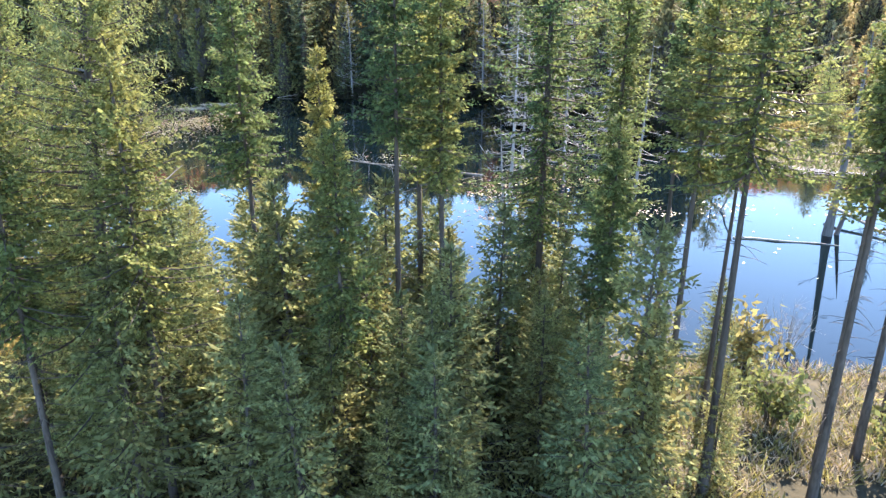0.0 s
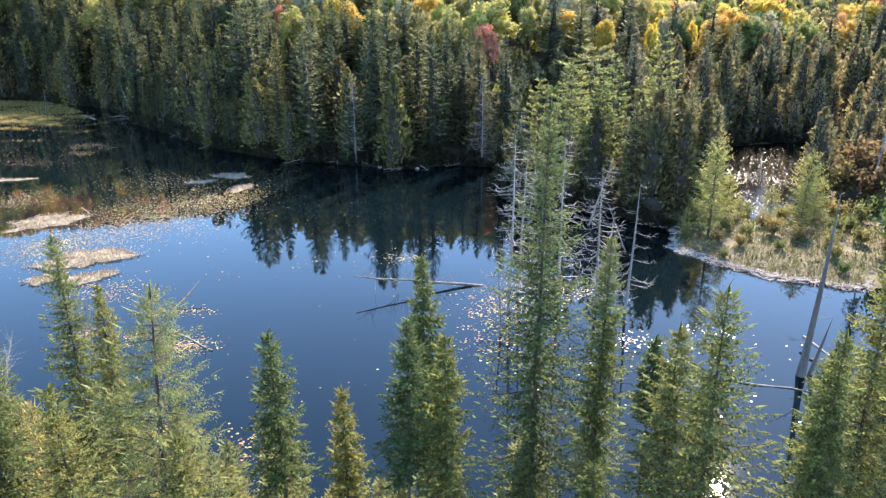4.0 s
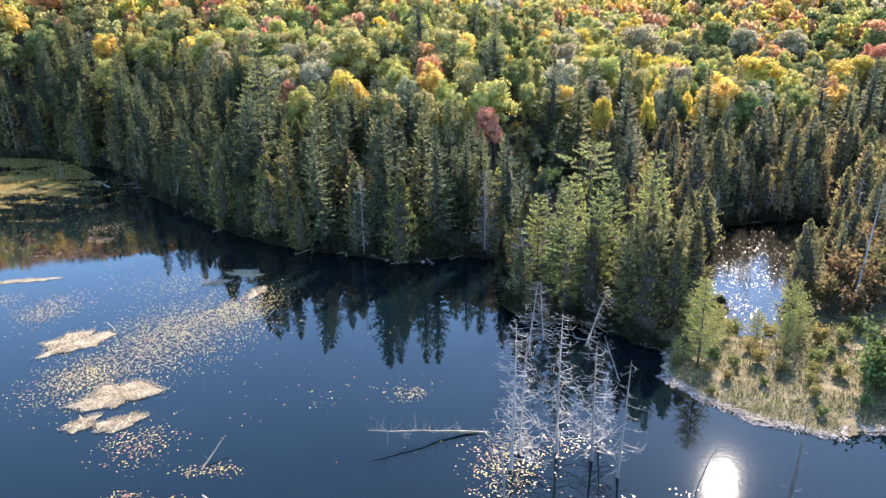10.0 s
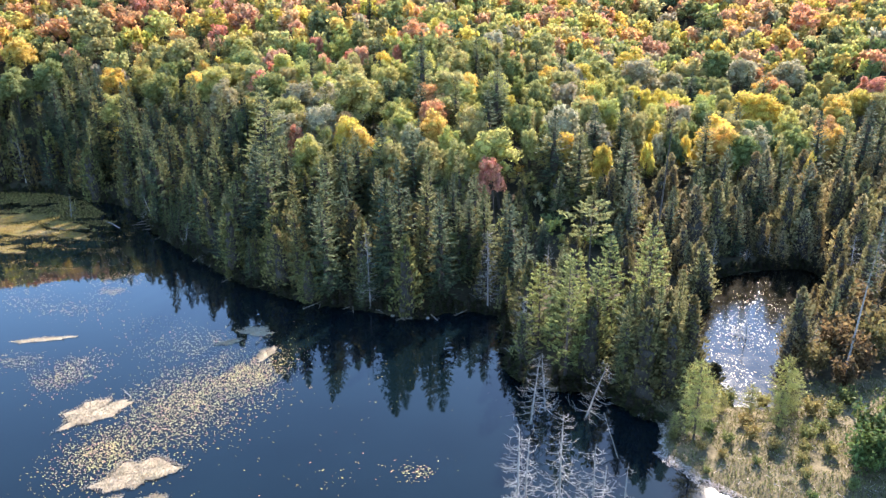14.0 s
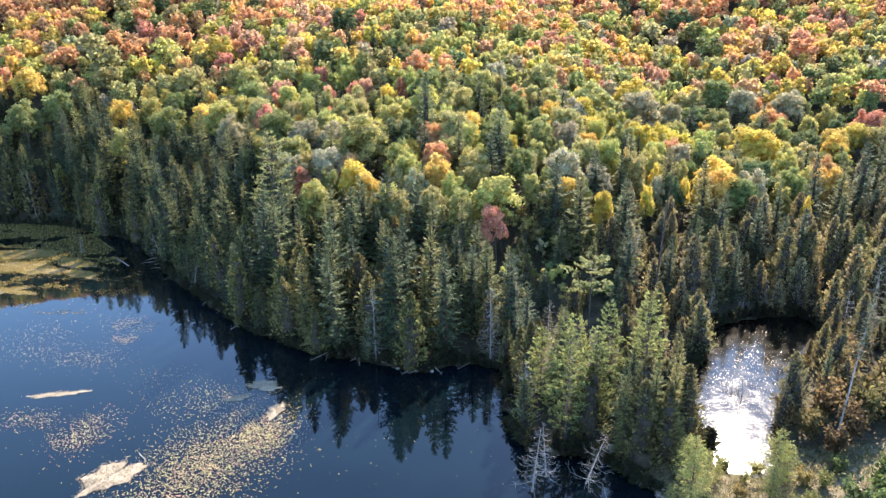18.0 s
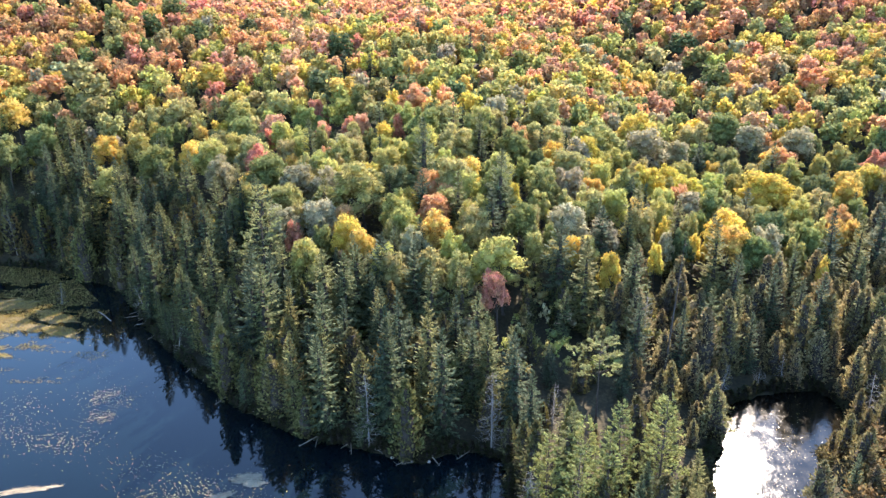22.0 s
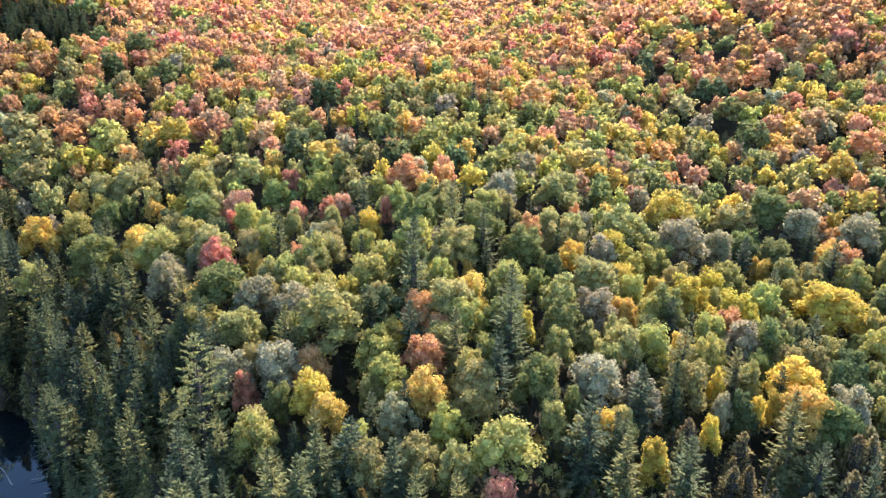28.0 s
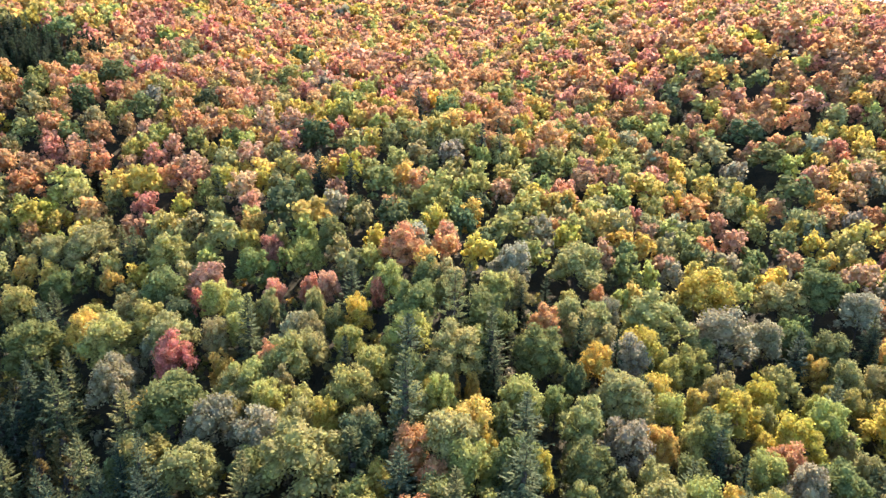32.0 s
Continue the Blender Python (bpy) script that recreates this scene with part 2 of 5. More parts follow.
# ---- terrain ----
LAKE = [(-300, 40), (-120, 50), (-60, 50), (-34.6, 46.3), (-25, 42), (-20.2, 42.5), (-17, 39.6), (-14.3, 37.1), (-12, 34.5), (-6, 33),
        (0, 32), (8, 31), (15, 29), (25, 28), (45, 30), (75, 36), (110, 50), (100, 63), (70, 65.5), (48.9, 67.3), (42.9, 66.8),
        (36.4, 69.5), (32.1, 73.7), (29.3, 78), (28.2, 81.6), (31, 88), (27.9, 90.5), (23.2, 96.6), (18, 97.6), (12, 99), (9.8, 104),
        (10, 115), (10.3, 126.2), (5.4, 129.4), (-0.5, 128.8), (-7.5, 126.4), (-13.5, 128.6), (-26, 133.4), (-35.5, 137.8),
        (-46.3, 145.7), (-55.5, 154.2), (-79.6, 181), (-105, 217), (-141, 236), (-300, 262)]
POND = [(43, 99), (41.4, 111.7), (46, 120), (53, 133), (60, 146), (70, 151), (84, 152), (86, 143), (80, 133), (72, 128), (66, 119),
        (58, 111), (57, 103), (54, 95), (47, 92), (41, 94)]
HILL_X = [-450, -200, -100, 0, 100, 200, 450]
HILL = [(-150, (6, 3, 2, 2, 2, 3, 6)), (110, (4, 1, 1, 1, 1, 1, 4)), (150, (8, 1.5, 1, 3, 1.5, 2, 8)), (190, (16, 3, 3, 15, 3, 4, 12)),
        (260, (40, 13, 16, 29, 7, 13, 30)), (330, (75, 42, 36, 39, 22, 34, 58)), (400, (100, 73, 60, 56, 38, 50, 76)),
        (500, (118, 94, 74, 66, 70, 94, 104)), (620, (128, 110, 88, 80, 94, 110, 100)), (750, (140, 128, 112, 104, 116, 114, 94)),
        (950, (150, 146, 140, 132, 126, 110, 84))]
CELL = 10.0
_gx, _gy = np.arange(-700, 701, CELL), np.arange(-200, 1301, CELL)
_cols = np.array([np.interp(_gx, HILL_X, row) for _, row in HILL])
_hill = np.array([np.interp(_gy, [y for y, _ in HILL], _cols[:, i]) for i in range(len(_gx))])
for _ in range(4):
    p = np.pad(_hill, 1, mode="edge")
    _hill = (p[:-2, 1:-1] + p[2:, 1:-1] + p[1:-1, :-2] + p[1:-1, 2:] + 2 * _hill) / 6


def edge_distance(x, y, poly):
    """Distance to a shoreline: positive outside it, negative in the water."""
    best = np.full(x.shape, 1e9)
    inside = np.zeros(x.shape, bool)
    for (ax, ay), (bx, by) in zip(poly, poly[1:] + poly[:1]):
        dx, dy = bx - ax, by - ay
        t = np.clip(((x - ax) * dx + (y - ay) * dy) / (dx * dx + dy * dy), 0, 1)
        best = np.minimum(best, np.hypot(x - ax - t * dx, y - ay - t * dy))
        if ay != by:
            inside ^= ((ay > y) != (by > y)) & (x < dx * (y - ay) / dy + ax)
    return np.where(inside, -best, best)


def wave(x, y):
    return np.sin(x * 0.31 + 1.3 * np.sin(y * 0.17)) * np.cos(y * 0.27 + 1.1 * np.sin(x * 0.21)) + 0.6 * np.sin(x * 0.83 + y * 0.57) * np.cos(y * 0.71 - x * 0.43)


def shore(x, y):
    x, y = np.asarray(x, float), np.asarray(y, float)
    d = np.minimum(edge_distance(x, y, LAKE), edge_distance(x, y, POND))
    return d + 0.35 * wave(x * 2.2, y * 2.2)


def ground_z(x, y):
    x, y = np.asarray(x, float), np.asarray(y, float)
    fx, fy = np.clip((x + 700) / CELL, 0, len(_gx) - 1.001), np.clip((y + 200) / CELL, 0, len(_gy) - 1.001)
    i, j = fx.astype(int), fy.astype(int)
    u, v = fx - i, fy - j
    h = _hill[i, j] * (1 - u) * (1 - v) + _hill[i + 1, j] * u * (1 - v) + _hill[i, j + 1] * (1 - u) * v + _hill[i + 1, j + 1] * u * v
    d = shore(x, y)
    k = np.clip(d / 30, 0, 1)
    k = k * k * (3 - 2 * k)
    land = 0.12 + 0.09 * np.clip(d, 0, 7) + h * k + 0.12 * wave(x, y) * np.clip(d / 4, 0, 1) + 1.2 * wave(x * 0.12, y * 0.12) * np.clip((d - 20) / 60, 0, 1)
    return np.where(d > 0, land, np.maximum(-1.8, -0.15 + 0.3 * d))


# ---- geometry kit ----
class Geo:
    """Gathers four-sided faces for one mesh."""

    def __init__(self):
        self.v, self.f, self.n, self.inner = [], [], 0, []

    def add(self, verts, faces, inner=False):
        self.v.append(np.asarray(verts, float).reshape(-1, 3))
        self.f.append(np.asarray(faces, int).reshape(-1, 4) + self.n)
        self.inner.append((len(self.v[-1]), len(self.f[-1]), inner))
        self.n += len(self.v[-1])

    def tube(self, pts, radii, sides=6):
        pts = np.asarray(pts, float)
        ring = []
        for k, (p, r) in enumerate(zip(pts, radii)):
            d = pts[min(k + 1, len(pts) - 1)] - pts[max(k - 1, 0)]
            d = d / (np.linalg.norm(d) + 1e-9)
            a = np.cross(d, (0.0, 0.0, 1.0) if abs(d[2]) < 0.9 else (1.0, 0.0, 0.0))
            a /= np.linalg.norm(a)
            b = np.cross(d, a)
            ang = np.arange(sides) * 2 * np.pi / sides
            ring.append(p + r * (np.cos(ang)[:, None] * a + np.sin(ang)[:, None] * b))
        faces = [(k * sides + s, k * sides + (s + 1) % sides, (k + 1) * sides + (s + 1) % sides, (k + 1) * sides + s)
                 for k in range(len(pts) - 1) for s in range(sides)]
        self.add(np.concatenate(ring), faces)

    def blades(self, c, a, s):
        """Kite-shaped blades: centres, half axes, half widths."""
        c, a, s = np.asarray(c), np.asarray(a), np.asarray(s)
        v = np.stack([c - a, c + s - 0.15 * a, c + a, c - s - 0.15 * a], 1)
        self.add(v.reshape(-1, 3), np.arange(len(c) * 4).reshape(-1, 4))

    def lump(self, centre, radii, rng, rough=0.2, inner=True):
        """A rough lump of six faces."""
        p = np.array([(x, y, z) for x in (-1, 1) for y in (-1, 1) for z in (-1, 1)], float) / 1.55
        p = p * (1 + rough * rng.uniform(-1, 1, (8, 1)))
        q = rng.uniform(0, 1.57)
        p = np.stack([p[:, 0] * math.cos(q) - p[:, 1] * math.sin(q), p[:, 0] * math.sin(q) + p[:, 1] * math.cos(q), p[:, 2]], 1)
        self.add(p * np.asarray(radii) + np.asarray(centre), [(0, 1, 3, 2), (4, 6, 7, 5), (0, 4, 5, 1), (2, 3, 7, 6), (0, 2, 6, 4), (1, 5, 7, 3)], inner)

    def blob(self, centre, radii, rng, rough=0.15, inner=False):
        """A rough lump of 24 faces."""
        g = np.array([-1.0, 0.0, 1.0])
        pts, faces, index = [], [], {}
        for ax in range(3):
            for sg in (-1.0, 1.0):
                for i in range(2):
                    for j in range(2):
                        q = []
                        for di, dj in ((0, 0), (1, 0), (1, 1), (0, 1)):
                            p = [0.0, 0.0, 0.0]
                            p[ax], p[(ax + 1) % 3], p[(ax + 2) % 3] = sg, g[i + di] * sg, g[j + dj]
                            key = tuple(p)
                            if key not in index:
                                index[key] = len(pts)
                                pts.append(p)
                            q.append(index[key])
                        faces.append(q)
        p = np.array(pts)
        p = p / np.linalg.norm(p, axis=1)[:, None] * (1 + rough * rng.uniform(-1, 1, (len(p), 1)))
        self.add(p * np.asarray(radii) + np.asarray(centre), faces, inner)

    def inner_points(self):
        return np.concatenate([np.full(n, k) for n, _, k in self.inner])

    def arrays(self):
        return np.concatenate(self.v), np.concatenate(self.f)

    def mesh(self, name, mat, smooth=False):
        v, f = self.arrays()
        me = mesh_from(name, v, f, mat, smooth)
        # inner lumps take the dark colour that paints shade between the sprays
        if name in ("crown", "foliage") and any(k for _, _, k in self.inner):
            me.materials.append(M_STEM_SHADE)
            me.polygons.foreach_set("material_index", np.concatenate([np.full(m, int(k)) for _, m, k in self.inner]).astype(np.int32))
        return me


def mesh_from(name, v, f, mat, smooth=False, tint=None):
    me = bpy.data.meshes.new(name)
    me.vertices.add(len(v))
    me.vertices.foreach_set("co", np.ascontiguousarray(v, dtype=np.float32).ravel())
    me.loops.add(f.size)
    me.loops.foreach_set("vertex_index", np.ascontiguousarray(f, dtype=np.int32).ravel())
    me.polygons.add(len(f))
    me.polygons.foreach_set("loop_start", np.arange(0, f.size, f.shape[1], dtype=np.int32))
    if smooth:
        me.polygons.foreach_set("use_smooth", np.ones(len(f), bool))
    if tint is not None:
        at = me.attributes.new("tint", "FLOAT_COLOR", "POINT")
        at.data.foreach_set("color", np.ascontiguousarray(np.concatenate([tint, np.ones((len(tint), 1))], 1), dtype=np.float32).ravel())
    me.materials.append(mat)
    me.update(calc_edges=True)
    return me


def unit(a):
    return a / (np.linalg.norm(a, axis=-1, keepdims=True) + 1e-9)


def part(name, geo, mat, parent, label="", smooth=False):
    ob = new(name, geo.mesh(name, mat, smooth))
    ob.parent = parent
    if name in ("branch_spray", "foliage", "sedge_tuft"):
        ob["kind"] = "stuff"
    if label:
        ob["label"] = label
    return ob


def thing(name, label, category, group="", kind=""):
    return tagged(new(name), label, category, group, kind)


def placed(x, y, scale=1.0, turn=0.0, z=None, lean=(0.0, 0.0), squash=1.0):
    z = float(ground_z(x, y)) - 0.05 if z is None else z
    return pose(x, y, z, lean[0], lean[1], 0) @ pose(0, 0, 0, 0, 0, turn) @ Matrix.Diagonal((scale * squash, scale * squash, scale, 1))


# ---- trees ----
def trunk_geo(h, r, rng, sides=7, bend=0.0, top=1.0, knots=7):
    t = np.linspace(0, 1, knots)
    off = bend * h * np.stack([np.sin(t * 2.2 + rng.uniform(0, 6)), np.cos(t * 1.7 + rng.uniform(0, 6))], 1) * t[:, None] * 0.5
    pts = np.concatenate([off, (t * h * top)[:, None]], 1)
    g = Geo()
    rad = r * (1 - t) ** 0.85 + 0.012
    rad[0] *= 1.35
    g.tube(pts, rad, sides)
    return g, lambda z: np.stack([np.interp(z, pts[:, 2], pts[:, 0]), np.interp(z, pts[:, 2], pts[:, 1]), z], -1)


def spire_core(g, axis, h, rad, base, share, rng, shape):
    """The close inner boughs as lumps; the shade where no light comes through is in their colour."""
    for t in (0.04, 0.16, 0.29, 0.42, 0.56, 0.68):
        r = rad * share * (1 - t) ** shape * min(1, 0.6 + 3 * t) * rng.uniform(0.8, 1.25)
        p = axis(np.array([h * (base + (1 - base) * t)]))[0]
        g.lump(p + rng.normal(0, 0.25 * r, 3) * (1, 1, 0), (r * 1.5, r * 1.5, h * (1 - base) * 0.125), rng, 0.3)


def conifer(h, rad, base, rng, step, per, twigs, twig, shape=0.8, droop=0.25, lift=0.35, ragged=0.3, fat=0.3, hang=0.15, dead_below=0, bend=0.01, wood_sides=3, trunk_r=None, core=0.0, fine=1, near=0.22):
    """A spire-shaped conifer: trunk, branches in whorls, and needle sprays along each branch."""
    tg, axis = trunk_geo(h, trunk_r or h * 0.0095 + 0.02, rng, bend=bend)
    zs = np.arange(base * h, h - 0.12, step)
    zs = np.repeat(zs, per) + rng.uniform(-0.5, 0.5, len(zs) * per) * step
    zs = np.clip(zs, base * h * 0.9, h - 0.06)
    t = (zs - base * h * 0.9) / (h - base * h * 0.9)
    n = len(zs)
    ang = np.arange(n) * 2.39996 + rng.uniform(-0.6, 0.6, n)
    prof = (1 - t) ** shape * np.clip(0.45 + t * 3.2, 0, 1)
    ln = rad * prof * rng.uniform(1 - ragged, 1 + ragged * 0.6, n) + 0.12
    out = np.stack([np.cos(ang), np.sin(ang), np.zeros(n)], 1)
    side = np.stack([-np.sin(ang), np.cos(ang), np.zeros(n)], 1)
    b0 = axis(zs)
    rise = lift * t - droop * (1 - t) + rng.uniform(-0.12, 0.12, n)

    def along(s):
        return b0[:, None] + out[:, None] * (ln[:, None] * s)[..., None] + np.array([0, 0, 1.0]) * (ln[:, None] * (rise[:, None] * s + 0.22 * s * s))[..., None]

    ng, bg = Geo(), Geo()
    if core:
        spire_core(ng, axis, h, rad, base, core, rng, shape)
    k = max(2, twigs)
    s = np.tile(np.linspace(near, 0.97, k), (n, 1)) + rng.uniform(-0.05, 0.05, (n, k))
    c = along(s)
    for sg in (-1.0, 1.0):
        d = out[:, None] * 0.75 + sg * side[:, None] * rng.uniform(0.5, 0.95, (n, k, 1)) + np.array([0, 0, 1.0]) * (rng.uniform(-0.35, 0.2, (n, k, 1)) - hang)
        d = unit(d)
        tl = (twig * (1.15 - 0.55 * s) * np.minimum(1.0, 0.25 + 1.2 * ln[:, None] / max(rad, 0.3)) * rng.uniform(0.7, 1.25, (n, k)))[..., None]
        a = d * tl * 0.5
        w = unit(np.cross(d, np.array([0, 0, 1.0]) + rng.uniform(-0.6, 0.6, (n, k, 3)))) * tl * fat * 0.5
        if fine == 1:
            ng.blades((c + a * 0.8).reshape(-1, 3), a.reshape(-1, 3), w.reshape(-1, 3))
        for j in range(fine if fine > 1 else 0):
            e = unit(d + rng.normal(0, 0.38, d.shape) + (0, 0, 0.12 - 0.16 * j / fine)) * tl * 1.15 / fine
            w = unit(np.cross(e, rng.normal(0, 1, d.shape))) * tl * fat * 0.62 / fine ** 0.5
            ng.blades((c + a * 1.9 * (j + 0.4) / fine + rng.normal(0, 0.03, d.shape)).reshape(-1, 3), (e * 0.62).reshape(-1, 3), w.reshape(-1, 3))
    tip = along(np.ones((n, 1)))[:, 0]
    d = unit(out + np.array([0, 0, 1.0]) * (rise[:, None] + 0.3))
    ng.blades(tip, d * twig * 0.45, unit(np.cross(d, (0, 0, 1.0))) * twig * fat * 0.4)
    a = np.array([[0, 0, 1.0]]).repeat(5, 0) * twig * 0.6
    q = rng.uniform(0, 6.28, 5)
    ng.blades(axis(np.full(5, h - twig * 0.2)) , a, np.stack([np.cos(q), np.sin(q), 0 * q], 1) * twig * 0.13)
    if wood_sides:
        mid, end = along(np.full((n, 1), 0.5))[:, 0], along(np.full((n, 1), 0.92))[:, 0]
        for i in range(n):
            r0 = 0.008 + 0.011 * ln[i]
            bg.tube([b0[i], mid[i], end[i]], [r0, r0 * 0.65, r0 * 0.2], 3)
    for i in range(dead_below):
        z = rng.uniform(0.12, 1.0) * base * h
        q = rng.uniform(0, 6.28)
        L = rng.uniform(0.3, 1.0)
        o = np.array([math.cos(q), math.sin(q), rng.uniform(-0.35, 0.1)])
        p = axis(np.array([z]))[0]
        bg.tube([p, p + o * L * 0.6, p + o * L + np.array([0, 0, -0.1 * L])], [0.013, 0.009, 0.004], 3)
    return tg, bg, ng


def cedar(h, rad, rng, sprays, size, base=0.06):
    """A narrow white cedar: soft upswept sprays round a column."""
    tg, axis = trunk_geo(h, h * 0.012, rng, bend=0.02)
    n = sprays
    t = rng.uniform(0, 1, n) ** 1.15
    z = h * (base + (1 - base) * t)
    prof = np.clip((1 - t) ** 0.65 * (0.75 + 0.6 * np.clip(t * 4, 0, 1)) , 0.05, 1.1)
    q = rng.uniform(0, 6.28, n)
    lump = 1 + 0.22 * np.sin(z * 1.9 + 2 * np.sin(q * 2)) + 0.15 * np.sin(q * 3 + z)
    r = rad * prof * lump * rng.uniform(0.45, 1.08, n)
    out = np.stack([np.cos(q), np.sin(q), 0 * q], 1)
    c = axis(z) + out * r[:, None]
    up = rng.uniform(0.2, 2.2, (n, 1))
    d = unit(out + np.array([0, 0, 1.0]) * up + rng.normal(0, 0.3, (n, 3)))
    L = size * rng.uniform(0.6, 1.35, (n, 1))
    w = unit(np.cross(d, rng.normal(0, 1, (n, 3))))
    g = Geo()
    # lumps up the stem, coloured dark as the shade inside the crown
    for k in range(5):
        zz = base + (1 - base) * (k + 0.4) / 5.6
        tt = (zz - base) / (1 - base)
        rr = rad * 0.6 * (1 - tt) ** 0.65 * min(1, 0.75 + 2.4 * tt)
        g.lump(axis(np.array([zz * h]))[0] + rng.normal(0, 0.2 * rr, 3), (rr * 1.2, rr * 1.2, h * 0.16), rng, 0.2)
    g.blades(c, d * L * 0.5, w * L * 0.25)
    return tg, g


def pine(h, rad, rng, base, step, tufts, size):
    """A white pine: long level boughs in open plates of tufts."""
    tg, axis = trunk_geo(h, h * 0.011, rng, bend=0.015)
    bg, ng = Geo(), Geo()
    z = base * h
    while z < h - 0.3:
        t = (z - base * h) / (h - base * h)
        for q in rng.uniform(0, 6.28) + np.arange(5) * 1.2566 + rng.uniform(-0.3, 0.3, 5):
            L = rad * (1 - t) ** 0.7 * min(1, 0.5 + 2.5 * t) * rng.uniform(0.55, 1.15) + 0.3
            o = np.array([math.cos(q), math.sin(q), 0.0])
            p0 = axis(np.array([z + rng.uniform(-0.2, 0.2)]))[0]
            lift = 0.1 + 0.5 * t + rng.uniform(-0.1, 0.1)
            bg.tube([p0, p0 + o * L * 0.5 + np.array([0, 0, lift * L * 0.35]), p0 + o * L + np.array([0, 0, lift * L])], [0.02 + 0.014 * L, 0.012 + 0.007 * L, 0.01], 3)
            m = max(3, int(tufts * L / rad))
            s = rng.uniform(0.35, 1.0, m) ** 0.8
            sd = np.array([-o[1], o[0], 0.0])
            c = p0 + o * (L * s)[:, None] + sd * (rng.uniform(-0.38, 0.38, m) * L * np.clip(1.2 - s, 0.25, 1) * 1.2)[:, None] + np.array([0, 0, 1.0]) * (lift * L * s + rng.uniform(-0.08, 0.15, m))[:, None]
            for _ in range(4):
                d = unit(o * 0.7 + sd * rng.uniform(-1, 1, (m, 1)) + np.array([0, 0, 1.0]) * rng.uniform(-0.1, 0.9, (m, 1)))
                a = d * size * rng.uniform(0.7, 1.3, (m, 1)) * 0.5
                ng.blades(c + a * 0.7, a, unit(np.cross(d, rng.normal(0, 1, (m, 3)))) * size * 0.17)
        z += step * rng.uniform(0.8, 1.2)
    return tg, bg, ng


def broadleaf(rad, high, base, rng, leaves, size, lobes=20, blunt=0.64):
    """A broad-leaved crown: many boughs merging into an uneven dome, clothed in separate leaf sprays."""
    lc = []
    wide = rng.uniform(0, 6.28)
    for k in range(lobes):
        u = (k + 0.5) / lobes
        q = k * 2.39996 + rng.uniform(-0.5, 0.5)
        rr = rad * 0.78 * math.sqrt(1 - (u * 0.93) ** 2) * rng.uniform(0.65, 1.12) * (1 + 0.2 * math.cos(q - wide))
        lc.append((rr * math.cos(q), rr * math.sin(q), base + high * (0.1 + 0.74 * u) * rng.uniform(0.85, 1.15), rad * rng.uniform(0.17, 0.37)))
    lc.append((0, 0, base + high * 0.5, rad * 0.55))
    lc = np.array(lc)
    g = Geo()
    for x, y, z, r in lc:
        (g.blob if lobes > 16 else g.lump)((x, y, z), (r * blunt, r * blunt, r * blunt * 0.9), rng, 0.12, False)
    n = leaves * 4
    pick = rng.choice(len(lc), n, p=lc[:, 3] ** 2 / (lc[:, 3] ** 2).sum())
    d = unit(rng.normal(0, 1, (n, 3)) + (0, 0, 0.45))
    c = lc[pick, :3] + d * lc[pick, 3:4] * (0.8 + 0.38 * rng.uniform(0, 1, (n, 1)) ** 2) * (1, 1, 0.9)
    keep = np.ones(n, bool)
    for x, y, z, r in lc:
        keep &= np.linalg.norm((c - (x, y, z)) / (1, 1, 0.9), axis=1) > r * 0.72
    c, d = c[keep][:leaves], d[keep][:leaves]
    m = len(c)
    nrm = unit(d + rng.normal(0, 0.6, (m, 3)))
    a = unit(np.cross(nrm, rng.normal(0, 1, (m, 3))))
    b = np.cross(nrm, a)
    L = size * rng.uniform(0.55, 1.35, (m, 1))
    g.blades(c, a * L * 0.55, b * L * 0.42)
    return g, lc


def broadleaf_wood(lc, base, high, rng):
    tg, axis = trunk_geo(base + high * 0.75, 0.2 + 0.006 * high, rng, bend=0.02)
    for x, y, z, r in lc[::4]:
        p = axis(np.array([base * 0.8 + 0.25 * (z - base)]))[0]
        tg.tube([p, (p + (x, y, z)) / 2 + (0, 0, -0.3), (x, y, z)], [0.09, 0.06, 0.02], 4)
    return tg


def snag(h, rng, branches, length, r=None, bend=0.02, top_branch=1.0, curl=-0.25):
    """A dead standing tree: a bare tapering stem and long crooked boughs with forked twigs."""
    tg, axis = trunk_geo(h, r or 0.06 + h * 0.0058, rng, bend=bend)
    bg = Geo()
    for i in range(branches):
        t = 0.12 + 0.86 * top_branch * (i + rng.uniform(0, 1)) / branches
        q = i * 2.39996 + rng.uniform(-1.2, 1.2)
        L = length * (1.2 - 0.8 * t) * rng.uniform(0.12, 1.0) ** 1.3 * 1.3
        o = np.array([math.cos(q), math.sin(q), 0.0])
        sd = np.array([-o[1], o[0], 0.0])
        p = axis(np.array([t * h]))[0]
        drop = curl * rng.uniform(0.1, 1.6)
        w = rng.uniform(-0.25, 0.25)
        pts = [p, p + o * L * 0.4 + sd * w * L * 0.4 + np.array([0, 0, drop * L * 0.5]), p + o * L * 0.8 + sd * w * L + np.array([0, 0, drop * L * 0.7]),
               p + o * L + sd * w * L + np.array([0, 0, drop * L * 0.3 + 0.15 * L])]
        r0 = 0.012 + 0.01 * L
        bg.tube(pts, [r0, r0 * 0.8, r0 * 0.55, r0 * 0.25], 3)
        for k in range(5 if L > 0.6 else 2):
            e = pts[1 + k % 2] + (pts[2 + k % 2] - pts[1 + k % 2]) * rng.uniform(0, 0.8)
            dd = unit(o * 0.8 + sd * rng.uniform(-1.3, 1.3) + np.array([0, 0, rng.uniform(-0.5, 0.8)]))
            bg.tube([e, e + dd * L * rng.uniform(0.2, 0.42)], [r0 * 0.6, r0 * 0.28], 3)
    return tg, bg


CACHE = {}


